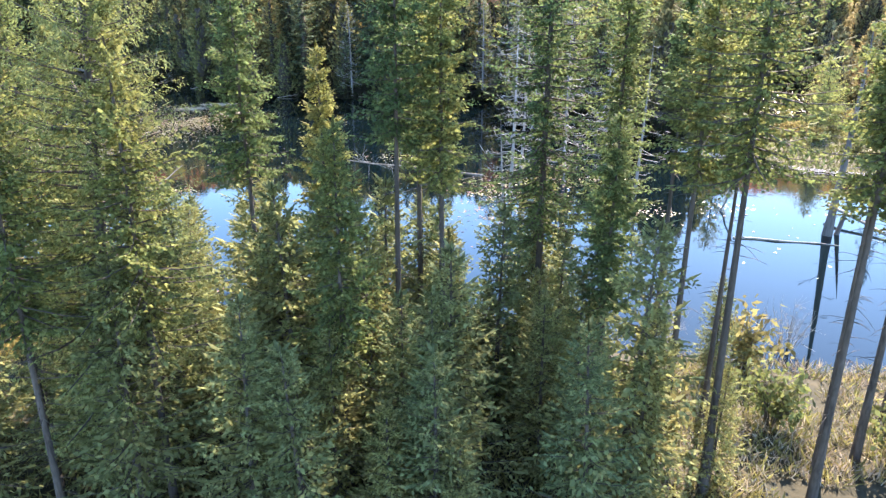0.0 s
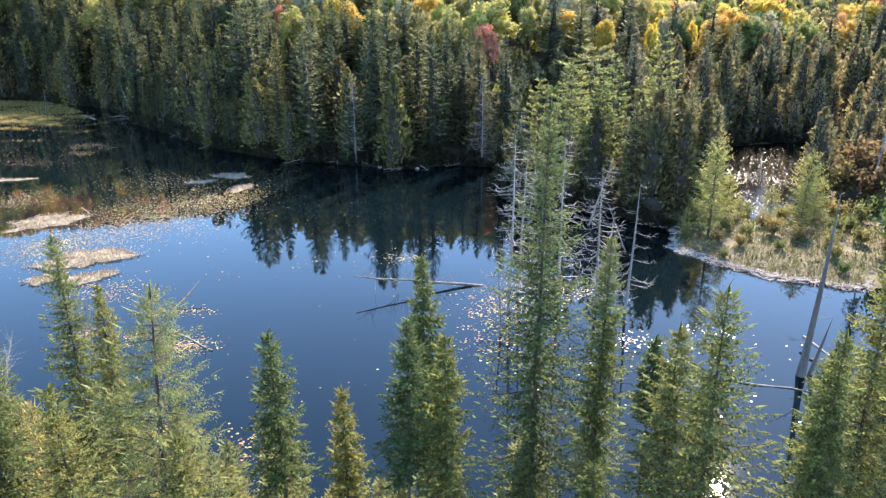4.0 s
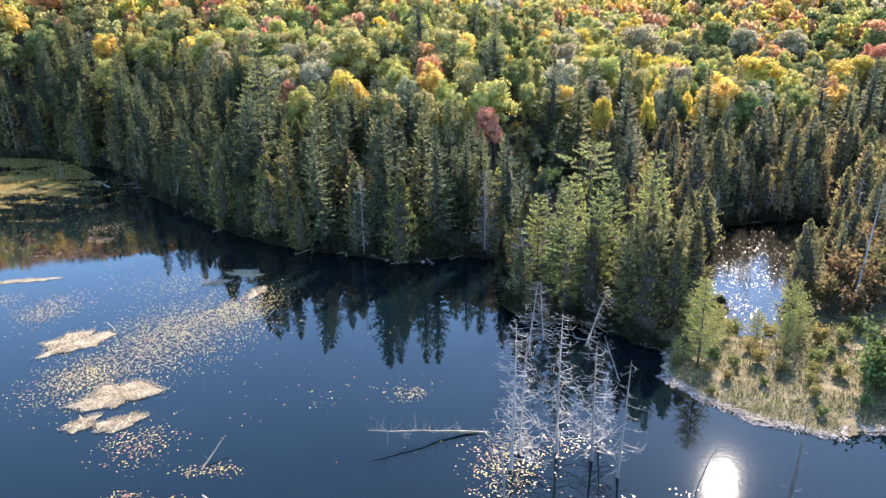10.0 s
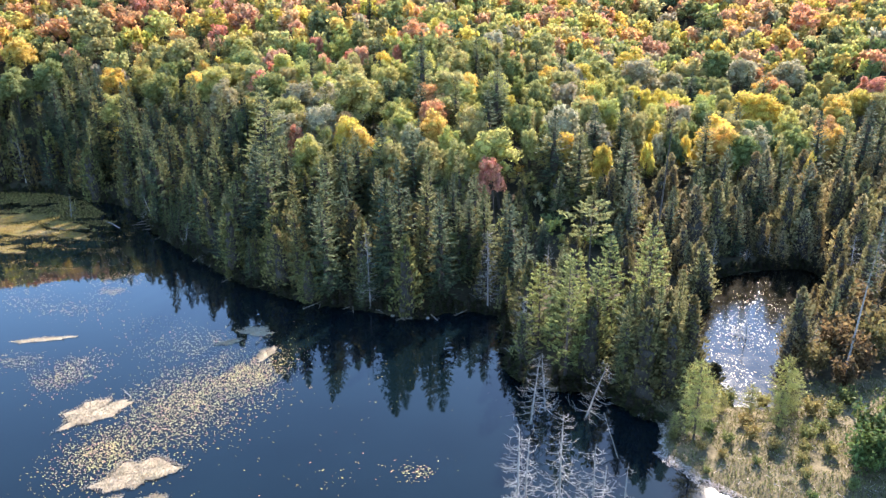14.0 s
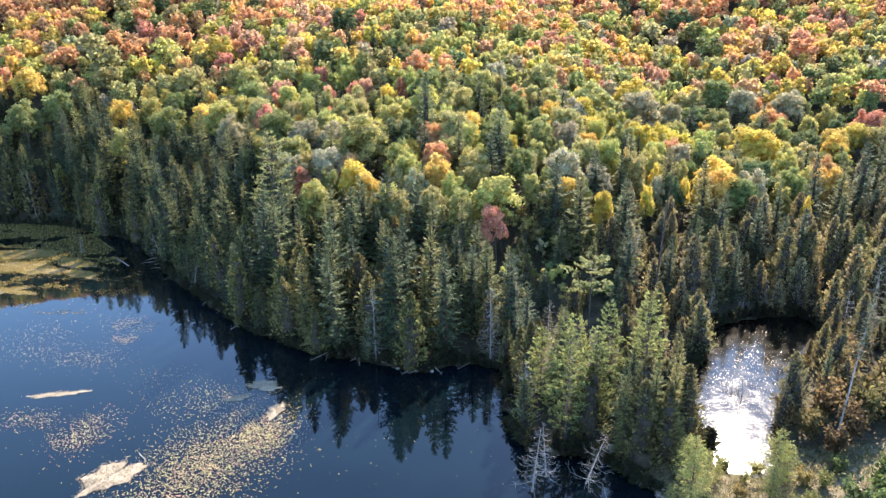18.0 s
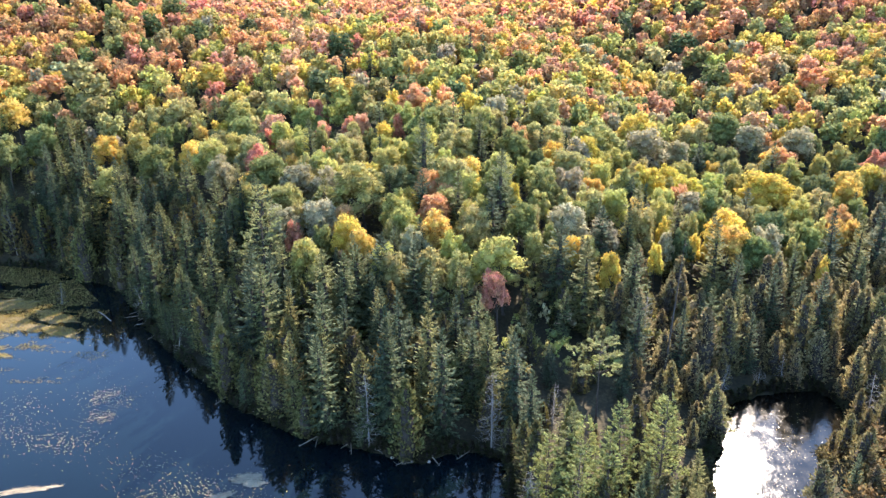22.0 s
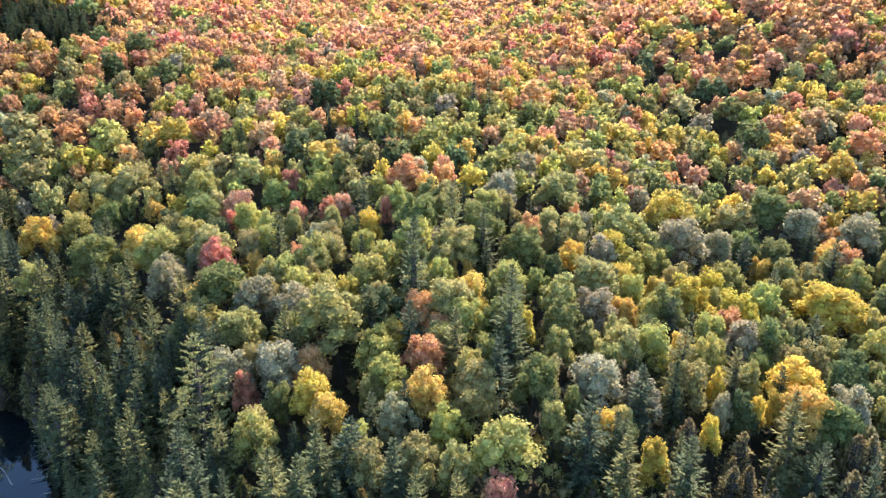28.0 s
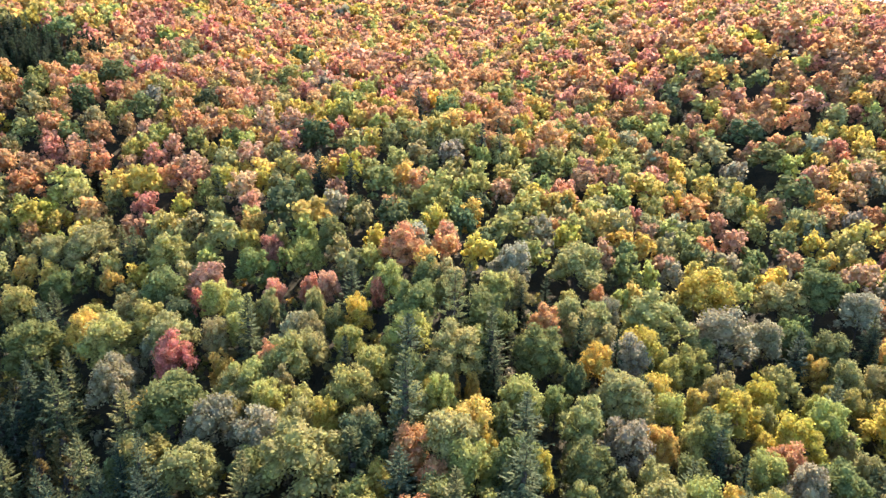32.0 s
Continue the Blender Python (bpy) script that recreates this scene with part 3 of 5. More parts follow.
def plant(key, maker, m, label="", group="", tone=None):
    """Sets out one plant: the first of its kind is built, the others are copies of it."""
    if key not in CACHE:
        ob = maker()
        ob.matrix_basis = m
        CACHE[key] = (ob, m.to_scale())
    else:
        src, s0 = CACHE[key]
        ob = copy_thing(src, m @ Matrix.Diagonal((1 / s0[0], 1 / s0[1], 1 / s0[2], 1)))
    tagged(ob, label=label, group=group)
    if tone is not None:
        for o in ob.children:
            o.color = (*tone, 1)
    return ob


# ---- the setting: ground and water ----
def spaced(*runs):
    out = []
    for a, b, step in runs:
        out += list(np.arange(a, b, step))
    return np.array(out + [runs[-1][1]], float)


def sheet(xs, ys, z):
    gx, gy = np.meshgrid(xs, ys, indexing="ij")
    v = np.stack([gx.ravel(), gy.ravel(), z(gx.ravel(), gy.ravel())], 1)
    i, j = np.meshgrid(np.arange(len(xs) - 1), np.arange(len(ys) - 1), indexing="ij")
    k = (i * len(ys) + j).ravel()
    return v, np.stack([k, k + len(ys), k + len(ys) + 1, k + 1], 1)


gv, gf = sheet(spaced((-4000, -700, 300), (-700, -160, 20), (-160, 120, 1.6), (120, 700, 20), (700, 4000, 300)),
               spaced((-3000, -200, 280), (-200, 15, 12), (15, 160, 1.6), (160, 260, 4), (260, 1300, 16), (1300, 4800, 300)), ground_z)
ground = tagged(new("ground", mesh_from("ground", gv, gf, M_GROUND, True)), "dark leaf-littered forest floor rising into a wooded hill", "ground", kind="structure")


def pool(name, mat, x0, x1, y0, y1, label):
    v, f = sheet(np.linspace(x0, x1, 9), np.linspace(y0, y1, 9), lambda x, y: 0 * x)
    return tagged(new(name, mesh_from(name, v, f, mat)), label, "water", kind="structure")


pool("lake_water", M_LAKE, -420, 36, 20, 290, "still dark blue lake water mirroring sky and trees")
lake_east = pool("lake_water", M_LAKE, 36, 140, 20, 82, "still dark blue lake water beside the marsh")
pool("pond_water", M_POND, 36, 110, 82, 170, "rippled pond water glittering in the sun")

# ---- trees, one by one ----
NEEDLES = "green needled boughs"


def near_spruce(seed, h, rad, base, **kw):
    def make():
        rng = np.random.default_rng(seed)
        ob = thing("spruce_tree", "tall green spruce with a bare grey lower trunk", "tree")
        tg, bg, ng = conifer(h, rad * 0.98, base, rng, step=0.25, per=5, twigs=10, twig=0.44, fat=0.36, dead_below=36, trunk_r=0.04 + 0.0045 * h, ragged=0.6, droop=0.4, hang=0.25, shape=0.78, near=0.08, fine=4, **kw)
        part("trunk", tg, M_BARK, ob, "grey-brown scaly trunk", True)
        part("branch_spray", bg, M_BARK, ob, "thin bare branches")
        part("foliage", ng, M_NEAR, ob)
        return ob
    return make


def far_spruce(seed):
    def make():
        rng = np.random.default_rng(seed)
        ob = thing("spruce_tree", "dark green pointed spruce on the shore", "tree")
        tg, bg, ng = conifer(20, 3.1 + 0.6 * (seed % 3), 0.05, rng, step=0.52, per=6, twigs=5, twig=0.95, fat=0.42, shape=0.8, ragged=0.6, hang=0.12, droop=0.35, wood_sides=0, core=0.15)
        part("trunk", tg, M_STEM_SHADE, ob, "", True)
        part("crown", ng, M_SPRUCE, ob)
        return ob
    return make


def far_cedar(seed):
    def make():
        rng = np.random.default_rng(seed)
        ob = thing("cedar_tree", "olive-brown columnar white cedar", "tree")
        tg, g = cedar(14, 2.5 + 0.4 * (seed % 3), rng, 1250, 0.74, 0.01)
        part("trunk", tg, M_STEM_SHADE, ob, "", True)
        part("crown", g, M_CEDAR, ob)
        return ob
    return make


def tall_pine(seed, h, rad, base, mat=M_PINE):
    def make():
        rng = np.random.default_rng(seed)
        ob = thing("pine_tree", "tall white pine with level layered boughs", "tree")
        tg, bg, ng = pine(h, rad, rng, base, 1.1 if mat == M_PINE else 1.7, 16 if mat == M_PINE else 46, 0.7)
        part("trunk", tg, M_BARK, ob, "", True)
        part("branch_spray", bg, M_BARK, ob)
        part("crown", ng, mat, ob)
        return ob
    return make


def larch_tree(seed, h, rad, twigs, step, twig, fine=1, mat=M_LARCH):
    def make():
        rng = np.random.default_rng(seed)
        ob = thing("larch_tree", "feathery yellow-green larch", "tree")
        tg, bg, ng = conifer(h, rad, 0.12, rng, step=step, per=5, twigs=twigs, twig=twig, fat=0.15, droop=0.15, lift=0.2, hang=0.7, ragged=0.6, shape=0.5, bend=0.02, fine=fine)
        part("trunk", tg, M_BARK, ob, "", True)
        part("branch_spray", bg, M_BARK, ob)
        part("foliage", ng, mat, ob)
        return ob
    return make


def leafy_tree(seed, name="maple_tree"):
    def make():
        rng = np.random.default_rng(seed)
        ob = thing(name, "broad-leaved tree in autumn leaf", "tree")
        g, lc = broadleaf(6.0, 11.0, 10.0, rng, 2900, 0.52, lobes=26 + 3 * (seed % 4))
        part("trunk", broadleaf_wood(lc, 10.0, 11.0, rng), M_BARK, ob, "", True)
        part("crown", g, M_LEAF, ob)
        return ob
    return make


def dead_tree(seed, h, branches, length, mat=None, **kw):
    def make():
        rng = np.random.default_rng(seed)
        ob = thing("dead_tree", "bare silver-grey dead tree standing in the water", "dead tree")
        tg, bg = snag(h, rng, branches, length, **kw)
        part("trunk", tg, mat or M_DEAD, ob, "", True)
        part("branch_spray", bg, mat or M_DEAD, ob)
        return ob
    return make


GREEN, OLIVE, LIME, YELLOW, GOLD = (0.2, 0.218, 0.08), (0.335, 0.305, 0.122), (0.385, 0.365, 0.115), (0.55, 0.43, 0.095), (0.55, 0.405, 0.11)
ORANGE, SALMON, RED, GREY, DARK = (0.54, 0.31, 0.14), (0.53, 0.31, 0.18), (0.54, 0.245, 0.155), (0.33, 0.3, 0.18), (0.11, 0.135, 0.062)
TONE_NAME = {GREEN: "green", OLIVE: "olive-green", LIME: "lime-green", YELLOW: "bright yellow", GOLD: "golden yellow", ORANGE: "orange",
             SALMON: "salmon-pink", RED: "red", GREY: "greyish half-bare", DARK: "dark green"}
KINDS = list(TONE_NAME)

# near spruces on the camera's bank: x, y, top, crown radius, share of bare stem
NEAR = [(3.6, 24.1, 24.9, 2.8, 0.3), (6.5, 25.7, 19.4, 1.7, 0.35), (-0.85, 23.1, 19.5, 1.15, 0.55), (-1.4, 19.8, 18.5, 1.35, 0.66),
        (-6.2, 21.5, 17.3, 1.5, 0.62), (-3.9, 21.8, 15.0, 1.3, 0.35), (-18, 29.6, 18.3, 2.6, 0.2), (-15.6, 28.1, 16.5, 1.6, 0.25),
        (7.6, 20.2, 18.2, 1.7, 0.6), (8.3, 18.2, 20.3, 2.6, 0.55), (11.8, 18.1, 18.9, 1.5, 0.55), (-7.9, 16.6, 16.4, 2.3, 0.45),
        (0.0, 20.0, 17.9, 1.25, 0.6), (-2.8, 17.3, 13.4, 1.5, 0.45), (14.6, 20.5, 20.5, 2.2, 0.45), (-11.8, 17.5, 17.5, 2.4, 0.4),
        (7.7, 22.6, 16.5, 0.8, 0.78)]
NEAR += [(12.7, 19.6, 17.5, 1.2, 0.7), (9.8, 22.4, 15.0, 0.9, 0.7), (5.0, 19.6, 13.2, 1.2, 0.5), (-10.6, 15.7, 15.0, 1.9, 0.5), (17.5, 23.5, 19.0, 2.0, 0.4), (-21.5, 27.5, 15.5, 2.2, 0.2), (-24.5, 32, 14.0, 2.0, 0.15)]
for i, (x, y, top, r, bare) in enumerate(NEAR):
    z = float(ground_z(x, y)) - 0.05
    plant(("near", i), near_spruce(100 + i, top - z, r, bare), placed(x, y, turn=37 * i), group="spruces on the near bank")

plant(("nearlarch", 0), larch_tree(150, 19.2, 3.1, 16, 0.22, 0.5, 5, M_GREENLARCH), placed(-10.0, 17.6, lean=(0, 4.2)), "tall feathery yellow-green larch on the bank", "larches")


def young_fir(seed):
    def make():
        rng = np.random.default_rng(seed)
        ob = thing("fir_tree", "young bushy green fir under the spruces", "tree")
        tg, bg, ng = conifer(8, 1.9, 0.04, rng, step=0.3, per=6, twigs=6, twig=0.52, fat=0.34, ragged=0.5, shape=0.75, hang=0.2, fine=3)
        part("trunk", tg, M_BARK, ob, "", True)
        part("branch_spray", bg, M_BARK, ob)
        part("foliage", ng, M_YOUNG, ob)
        return ob
    return make


rng = np.random.default_rng(21)
for i in range(58):
    x, y = rng.uniform(-19, 5.5), rng.uniform(14.5, 29.5)
    s = rng.uniform(0.55, 1.3) * (1.0 if y > 17 else 0.85)
    if i > 54:
        x, s = rng.uniform(7, 20), rng.uniform(0.3, 0.65)
    elif i > 46:
        x, y, s = rng.uniform(-9, 5), rng.uniform(20, 29), rng.uniform(0.8, 1.25)
    plant(("fir", i % 4), young_fir(160 + i % 4), placed(x, y, s, rng.uniform(0, 360), lean=(rng.normal(0, 2), rng.normal(0, 2))), "", "young firs on the near bank")


# ---- far shore and hill ----
rng = np.random.default_rng(7)


def scatter(x0, x1, y0, y1, gap, jitter=0.38):
    """Uneven places about gap apart."""
    ys = np.arange(y0, y1, gap * 0.87)
    out = []
    for k, y in enumerate(ys):
        xs = np.arange(x0 + (k % 2) * gap / 2, x1, gap)
        out.append(np.stack([xs, np.full(len(xs), y)], 1))
    p = np.concatenate(out)
    return p + rng.uniform(-jitter, jitter, p.shape) * gap


def in_view(p, extra=25):
    return np.abs(p[:, 0]) < 0.67 * p[:, 1] + extra


def tone_field(x, y):
    """How far the autumn has come: 0 green, 1 orange and red."""
    h = ground_z(x, y)
    return np.clip((h - 22) / 42, 0, 1) * 0.8 + 0.2 * np.sin(x * 0.021 + 1.7 * np.sin(y * 0.013)) * np.cos(y * 0.017 + 0.6) + 0.1


# crowns that stand out on the hill: x, y, radius of each, by colour
CROWNS = []
CROWNS.append((YELLOW, [(-128, 267, 6.7), (-134, 320, 6.4), (123, 341, 4.6), (125, 330, 4.9), (147, 302, 7.1), (77, 293, 9.5), (67, 240, 6.3), (106, 239, 9.4), (79, 235, 6.2), (31, 181, 3), (40, 175, 3.3), (60, 199, 2.4), (54, 184, 2.4), (79, 200, 7), (67, 194, 2.1), (71, 195, 2.6), (10, 219, 2.7), (-27, 190, 4.7), (72, 234, 3), (-218, 468, 7.3), (-40, 380, 3.4), (172, 596, 5.7), (180, 412, 3.7), (152, 397, 3.6), (98, 184, 1.9), (79, 252, 5.1)]))
CROWNS.append((GOLD, [(-4, 189, 5.2), (2, 237, 1.6), (6, 237, 1.8), (142, 331, 7.9), (-117, 333, 6.7), (-107, 333, 7.9), (-44, 310, 8.4), (74, 361, 9.5), (139, 355, 6.7), (-20, 679, 9.5), (-3, 616, 9.2), (-41, 469, 7.5), (-40, 429, 5.3), (112, 616, 9.5), (128, 585, 9.5), (167, 488, 9.5), (133, 466, 8.2), (189, 431, 6.6), (0, 390, 6.7), (182, 550, 8.9), (-175, 295, 7.7)]))
CROWNS.append((LIME, [(-83, 254, 7.6), (-62, 272, 5.3), (-84, 295, 7.5), (-126, 326, 6.1), (-132, 331, 8.5), (-40, 291, 5.7), (-7, 326, 7.7), (-13, 309, 4.4), (-7, 316, 4.5), (9, 341, 6.4), (16, 309, 9.5), (26, 328, 6.6), (41, 319, 6), (-16, 275, 5.4), (-23, 252, 4.5), (-14, 250, 3.5), (34, 276, 3.9), (16, 232, 5.2), (110, 343, 5.8), (133, 327, 5.5), (84, 257, 6), (123, 259, 6), (102, 254, 5), (54, 253, 4), (-15, 201, 5.6), (13, 174, 6.9), (9, 204, 3.8), (47, 210, 5), (64, 214, 3.7), (27, 206, 3.8), (-120, 250, 5.3), (-179, 401, 5.3)]))
CROWNS.append((LIME, [(-80, 445, 7.9), (-101, 370, 5.6), (-10, 492, 8), (21, 457, 9.5), (55, 566, 9.5), (39, 448, 5), (3, 371, 6.2), (-21, 354, 5.9), (9, 352, 5.2), (23, 369, 5.5), (-5, 334, 6.9), (97, 433, 6.8), (92, 419, 6.5), (171, 386, 6.6), (140, 387, 5.9), (104, 388, 5.9), (-185, 312, 6.2), (149, 273, 5.5)]))
CROWNS.append((GREEN, [(-104, 256, 8.6), (-57, 229, 8.2), (-113, 283, 5.2), (-79, 276, 6.4), (-136, 301, 4.4), (-114, 326, 4.3), (-57, 289, 6.1), (-34, 299, 5.5), (-24, 333, 7.9), (2, 322, 4.7), (33, 349, 5.1), (-8, 260, 6.8), (22, 249, 7.3), (24, 234, 3.7), (56, 311, 5.2), (81, 320, 4.7), (116, 332, 6.3), (104, 326, 5.5), (119, 314, 5.9), (139, 306, 5.1), (131, 362, 9.4), (160, 345, 5.8), (95, 310, 4.5), (113, 299, 8.1), (97, 284, 5.7), (106, 275, 6.4), (145, 284, 4.1), (27, 187, 2.5), (-34, 190, 3.5), (-195, 455, 9.5), (-166, 546, 9.5), (-149, 534, 6.2)]))
CROWNS.append((GREEN, [(-150, 410, 9.5), (-173, 420, 6.4), (-171, 384, 7), (-128, 385, 7), (-86, 494, 9.5), (-118, 582, 6.9), (-87, 369, 5.5), (-146, 361, 6.5), (-57, 463, 5.8), (38, 472, 7.5), (-47, 410, 7.7), (-4, 413, 7.2), (27, 400, 6.1), (-25, 371, 5.6), (-9, 354, 5.9), (35, 364, 8.9), (36, 354, 3.8), (94, 588, 9.5), (107, 451, 5.6), (154, 462, 7.2), (79, 425, 5.8), (96, 404, 7.5), (134, 395, 9.5), (-166, 268, 7.7), (-155, 276, 6.8)]))
CROWNS.append((OLIVE, [(-110, 299, 7.7), (-147, 301, 7), (-120, 296, 5.5), (-152, 315, 9.5), (-165, 330, 8.9), (-82, 314, 6.3), (-70, 303, 7.1), (-76, 301, 4.3), (-58, 257, 4.6), (41, 261, 5.1), (-25, 213, 9.4), (36, 292, 9), (89, 371, 5.5), (107, 369, 5), (55, 272, 9.5), (101, 297, 8.1), (39, 236, 6.9), (-16, 190, 3.2), (-14, 170, 4.6), (-5, 172, 4.6), (2, 170, 3.5), (21, 196, 3.6), (42, 215, 4), (34, 213, 3.3), (-48, 213, 6.8), (-41, 201, 4.4), (22, 183, 3.3), (-137, 467, 8.3), (-164, 371, 7.8), (-95, 433, 6.7), (-160, 357, 6.4), (-141, 372, 5.6)]))
CROWNS.append((OLIVE, [(-83, 349, 5.8), (-14, 377, 6.4), (-14, 365, 6.6), (112, 400, 9.5), (175, 423, 7.3)]))
CROWNS.append((DARK, [(-87, 277, 4), (-55, 316, 8.1), (-18, 314, 7.4), (9, 330, 5.5), (11, 301, 6), (160, 316, 4.6), (-151, 381, 6.4), (-106, 401, 6.1), (-57, 332, 5.5), (11, 645, 6.4), (14, 512, 5.9), (-54, 370, 9.1), (109, 460, 7.2), (151, 480, 4.5), (132, 418, 9.5)]))
CROWNS.append((ORANGE, [(-147, 330, 6.6), (-14, 290, 7.7), (35, 320, 4.7), (81, 355, 5.3), (90, 353, 7.3), (-43, 249, 3.5), (43, 282, 3.3), (151, 357, 7.3), (169, 343, 9.4), (154, 317, 4.6), (130, 286, 3.4), (-205, 506, 4.7), (-167, 463, 8.8), (-155, 460, 6.3), (-180, 440, 5.4), (-175, 407, 6.2), (-136, 417, 5.6), (-139, 391, 4.2), (-113, 390, 5.9), (-96, 402, 6.1), (-95, 381, 4.6), (-136, 363, 6.1), (-71, 535, 9.5), (-27, 567, 6.8), (27, 514, 8.4), (51, 539, 7), (80, 538, 8.8), (-62, 410, 6.3), (21, 397, 7.3), (40, 392, 8.5), (-34, 360, 6), (18, 345, 5.1)]))
CROWNS.append((ORANGE, [(151, 582, 9.5), (191, 511, 9.5), (133, 520, 9.5), (110, 539, 8.8), (149, 496, 8.8), (196, 476, 9.5), (93, 483, 6.8), (114, 485, 7.7), (165, 457, 8), (179, 449, 8.4), (202, 457, 7.1), (198, 433, 7.4), (147, 438, 6.8), (156, 422, 7.8), (84, 407, 5), (146, 372, 5.6), (-171, 318, 9)]))
CROWNS.append((SALMON, [(-69, 282, 5.6), (-102, 311, 6.2), (-93, 340, 6.9), (-71, 329, 7.1), (-67, 322, 4.7), (-40, 333, 4.8), (18, 340, 5), (49, 359, 6.8), (48, 308, 5.1), (-48, 277, 3.6), (-33, 277, 3.9), (97, 346, 5.1), (67, 328, 4.8), (99, 332, 5.6), (69, 312, 5.2), (114, 321, 6.1), (129, 307, 6.6), (177, 363, 6.1), (127, 280, 3.3), (0, 299, 4.3), (-169, 493, 9.5), (-125, 449, 7.9), (-94, 414, 6.4), (-81, 404, 5.4), (-77, 384, 6.5), (-66, 384, 6.5), (-122, 372, 5.6), (-141, 354, 4.6), (-133, 355, 4.2), (-151, 341, 5), (-111, 353, 5.9), (-106, 360, 4.7)]))
CROWNS.append((SALMON, [(-94, 347, 7.3), (-75, 355, 7.5), (-54, 351, 5.2), (-102, 649, 9.5), (-53, 500, 9.5), (18, 578, 9.5), (-19, 441, 9.5), (7, 425, 8.2), (30, 440, 4.9), (59, 422, 5.7), (76, 496, 6.3), (52, 368, 6.2), (227, 549, 9.1), (94, 514, 9.4), (140, 450, 5.6), (168, 433, 9.4), (114, 434, 5.4), (162, 371, 7.9), (80, 374, 8.1)]))
CROWNS.append((RED, [(11, 164, 4), (-66, 250, 5.7), (-69, 275, 3.2), (-102, 322, 6), (-52, 296, 3.8), (41, 347, 5.8), (-38, 277, 3.2), (-19, 271, 2.6), (66, 342, 4.1), (75, 232, 2.9), (-42, 193, 3.3), (-185, 461, 7.2), (-189, 500, 6.3), (-163, 512, 5.8), (-136, 503, 4.7), (-141, 433, 6.7), (-147, 350, 5.2), (-32, 500, 9.5), (-18, 575, 8.5), (86, 615, 9), (56, 494, 6.3), (62, 470, 6.5), (-31, 426, 5.8), (18, 440, 4.9), (48, 426, 5.3), (-46, 382, 5.1), (166, 399, 6.1), (161, 264, 7)]))
CROWNS.append((GREY, [(-77, 240, 5.9), (-76, 256, 3), (-39, 257, 4.1), (19, 288, 6.7), (165, 365, 4.9), (74, 269, 9.1), (121, 290, 7.8), (140, 287, 6.1), (39, 222, 6.4), (-10, 181, 4.4), (32, 193, 6.6), (58, 191, 2.5), (41, 192, 4.7), (-63, 441, 6), (119, 390, 6), (135, 281, 6.9), (127, 210, 3.1)]))
SPRUCES = [(-107, 265), (-49, 255), (-95, 296), (-9, 245), (-26, 272), (10, 246), (16, 221), (63, 354), (119, 279), (119, 264), (93, 268), (95, 251), (-8, 207), (2, 200), (11, 192), (-17, 171), (-9, 167), (-36, 205), (53, 202), (40, 188), (64, 200), (27, 175), (32, 167), (44, 169), (93, 223), (68, 181), (-62, 224), (-67, 226), (-97, 241), (-86, 233), (-106, 231), (-90, 218), (-23, 169), (-30, 163), (-25, 162), (-131, 345), (-5, 364), (11, 368), (18, 369), (-48, 344), (-36, 340), (-11, 452), (-16, 410), (-24, 537), (-101, 301)]


def pick_tones(x, y):
    f = np.clip(tone_field(x, y), 0, 1)
    drift = np.sin(x * 0.11 + 1.9 * np.sin(y * 0.07)) * np.cos(y * 0.09 + 1.4 * np.sin(x * 0.06))
    v = 0.34 + 0.13 * np.clip((y - 320) / 120, 0, 1) + 0.36 * f + 0.13 * drift + rng.normal(0, 0.19, len(f))
    row = [KINDS.index(t) for t in (DARK, GREEN, OLIVE, GREY, LIME, YELLOW, GOLD, ORANGE, SALMON, RED)]
    pick = np.array(row)[np.digitize(v, (0.08, 0.25, 0.4, 0.43, 0.57, 0.61, 0.71, 0.92, 1.02))]
    return pick


def broad_tree(k, x, y, r, tone):
    """One broad-leaved tree, its crown r wide and taller as it is wider."""
    lean = (rng.normal(0, 3), rng.normal(0, 3))
    high = (11 + 0.9 * r) / 16.1 * rng.uniform(0.94, 1.06)
    return plant(("broad", k % 8), leafy_tree(300 + k % 8), placed(x, y, high, rng.uniform(0, 360), lean=lean, squash=r / 6.0 / high),
                 f"{TONE_NAME[tone]} broad-leaved tree on the wooded slope", "broad-leaved trees on the slope", shade(tone))


def shade(tone):
    return tuple(float(c) for c in np.array(tone) * rng.uniform(0.85, 1.15) * rng.uniform(0.94, 1.06, 3))


taken = []
more, far_crowns = [], []
n_leaf = 0
for tone, spots in CROWNS:
    for x, y, r in spots:
        taken.append((x, y, r * 0.8))
        if y < 300:
            broad_tree(n_leaf, x, y, r, tone)
            n_leaf += 1
        else:
            far_crowns.append((x, y, r, tone))
SPIRES = [(-8, 220.7, 53.3), (14.2, 203.9, 46), (7.5, 200, 33), (48, 214, 34), (-18, 213, 40), (22, 186, 30), (34, 177, 29), (-42.5, 156, 30.5), (-102, 250, 35), (-149, 259, 31.5)]
SPIRES += [(x, y, float(ground_z(x, y)) + 23 + (i * 7) % 4) for i, (x, y) in enumerate(SPRUCES)]
for i, (x, y, top) in enumerate(SPIRES):
    z = float(ground_z(x, y))
    plant(("spruce", i % 6), far_spruce(400 + i % 6), placed(x, y, (top - z) / 20, 47 * i, squash=min(1.3, 31 / (top - z))), "tall dark spruce rising above the broad-leaved trees", "spruces on the slope")
    taken.append((x, y, 2.0))
PINES = [(1.6, 253, 57.3, 5.0), (-50, 186.6, 41, 9.5), (29, 135.7, 22, 8.0), (18.6, 101.5, 22, 4.2), (24, 105.4, 20.5, 4.0), (33.5, 108.8, 25.5, 4.8), (21.5, 112, 20, 4.2), (15, 109, 18, 3.6), (28, 114, 21, 4.2), (36, 118, 19, 4.0)]
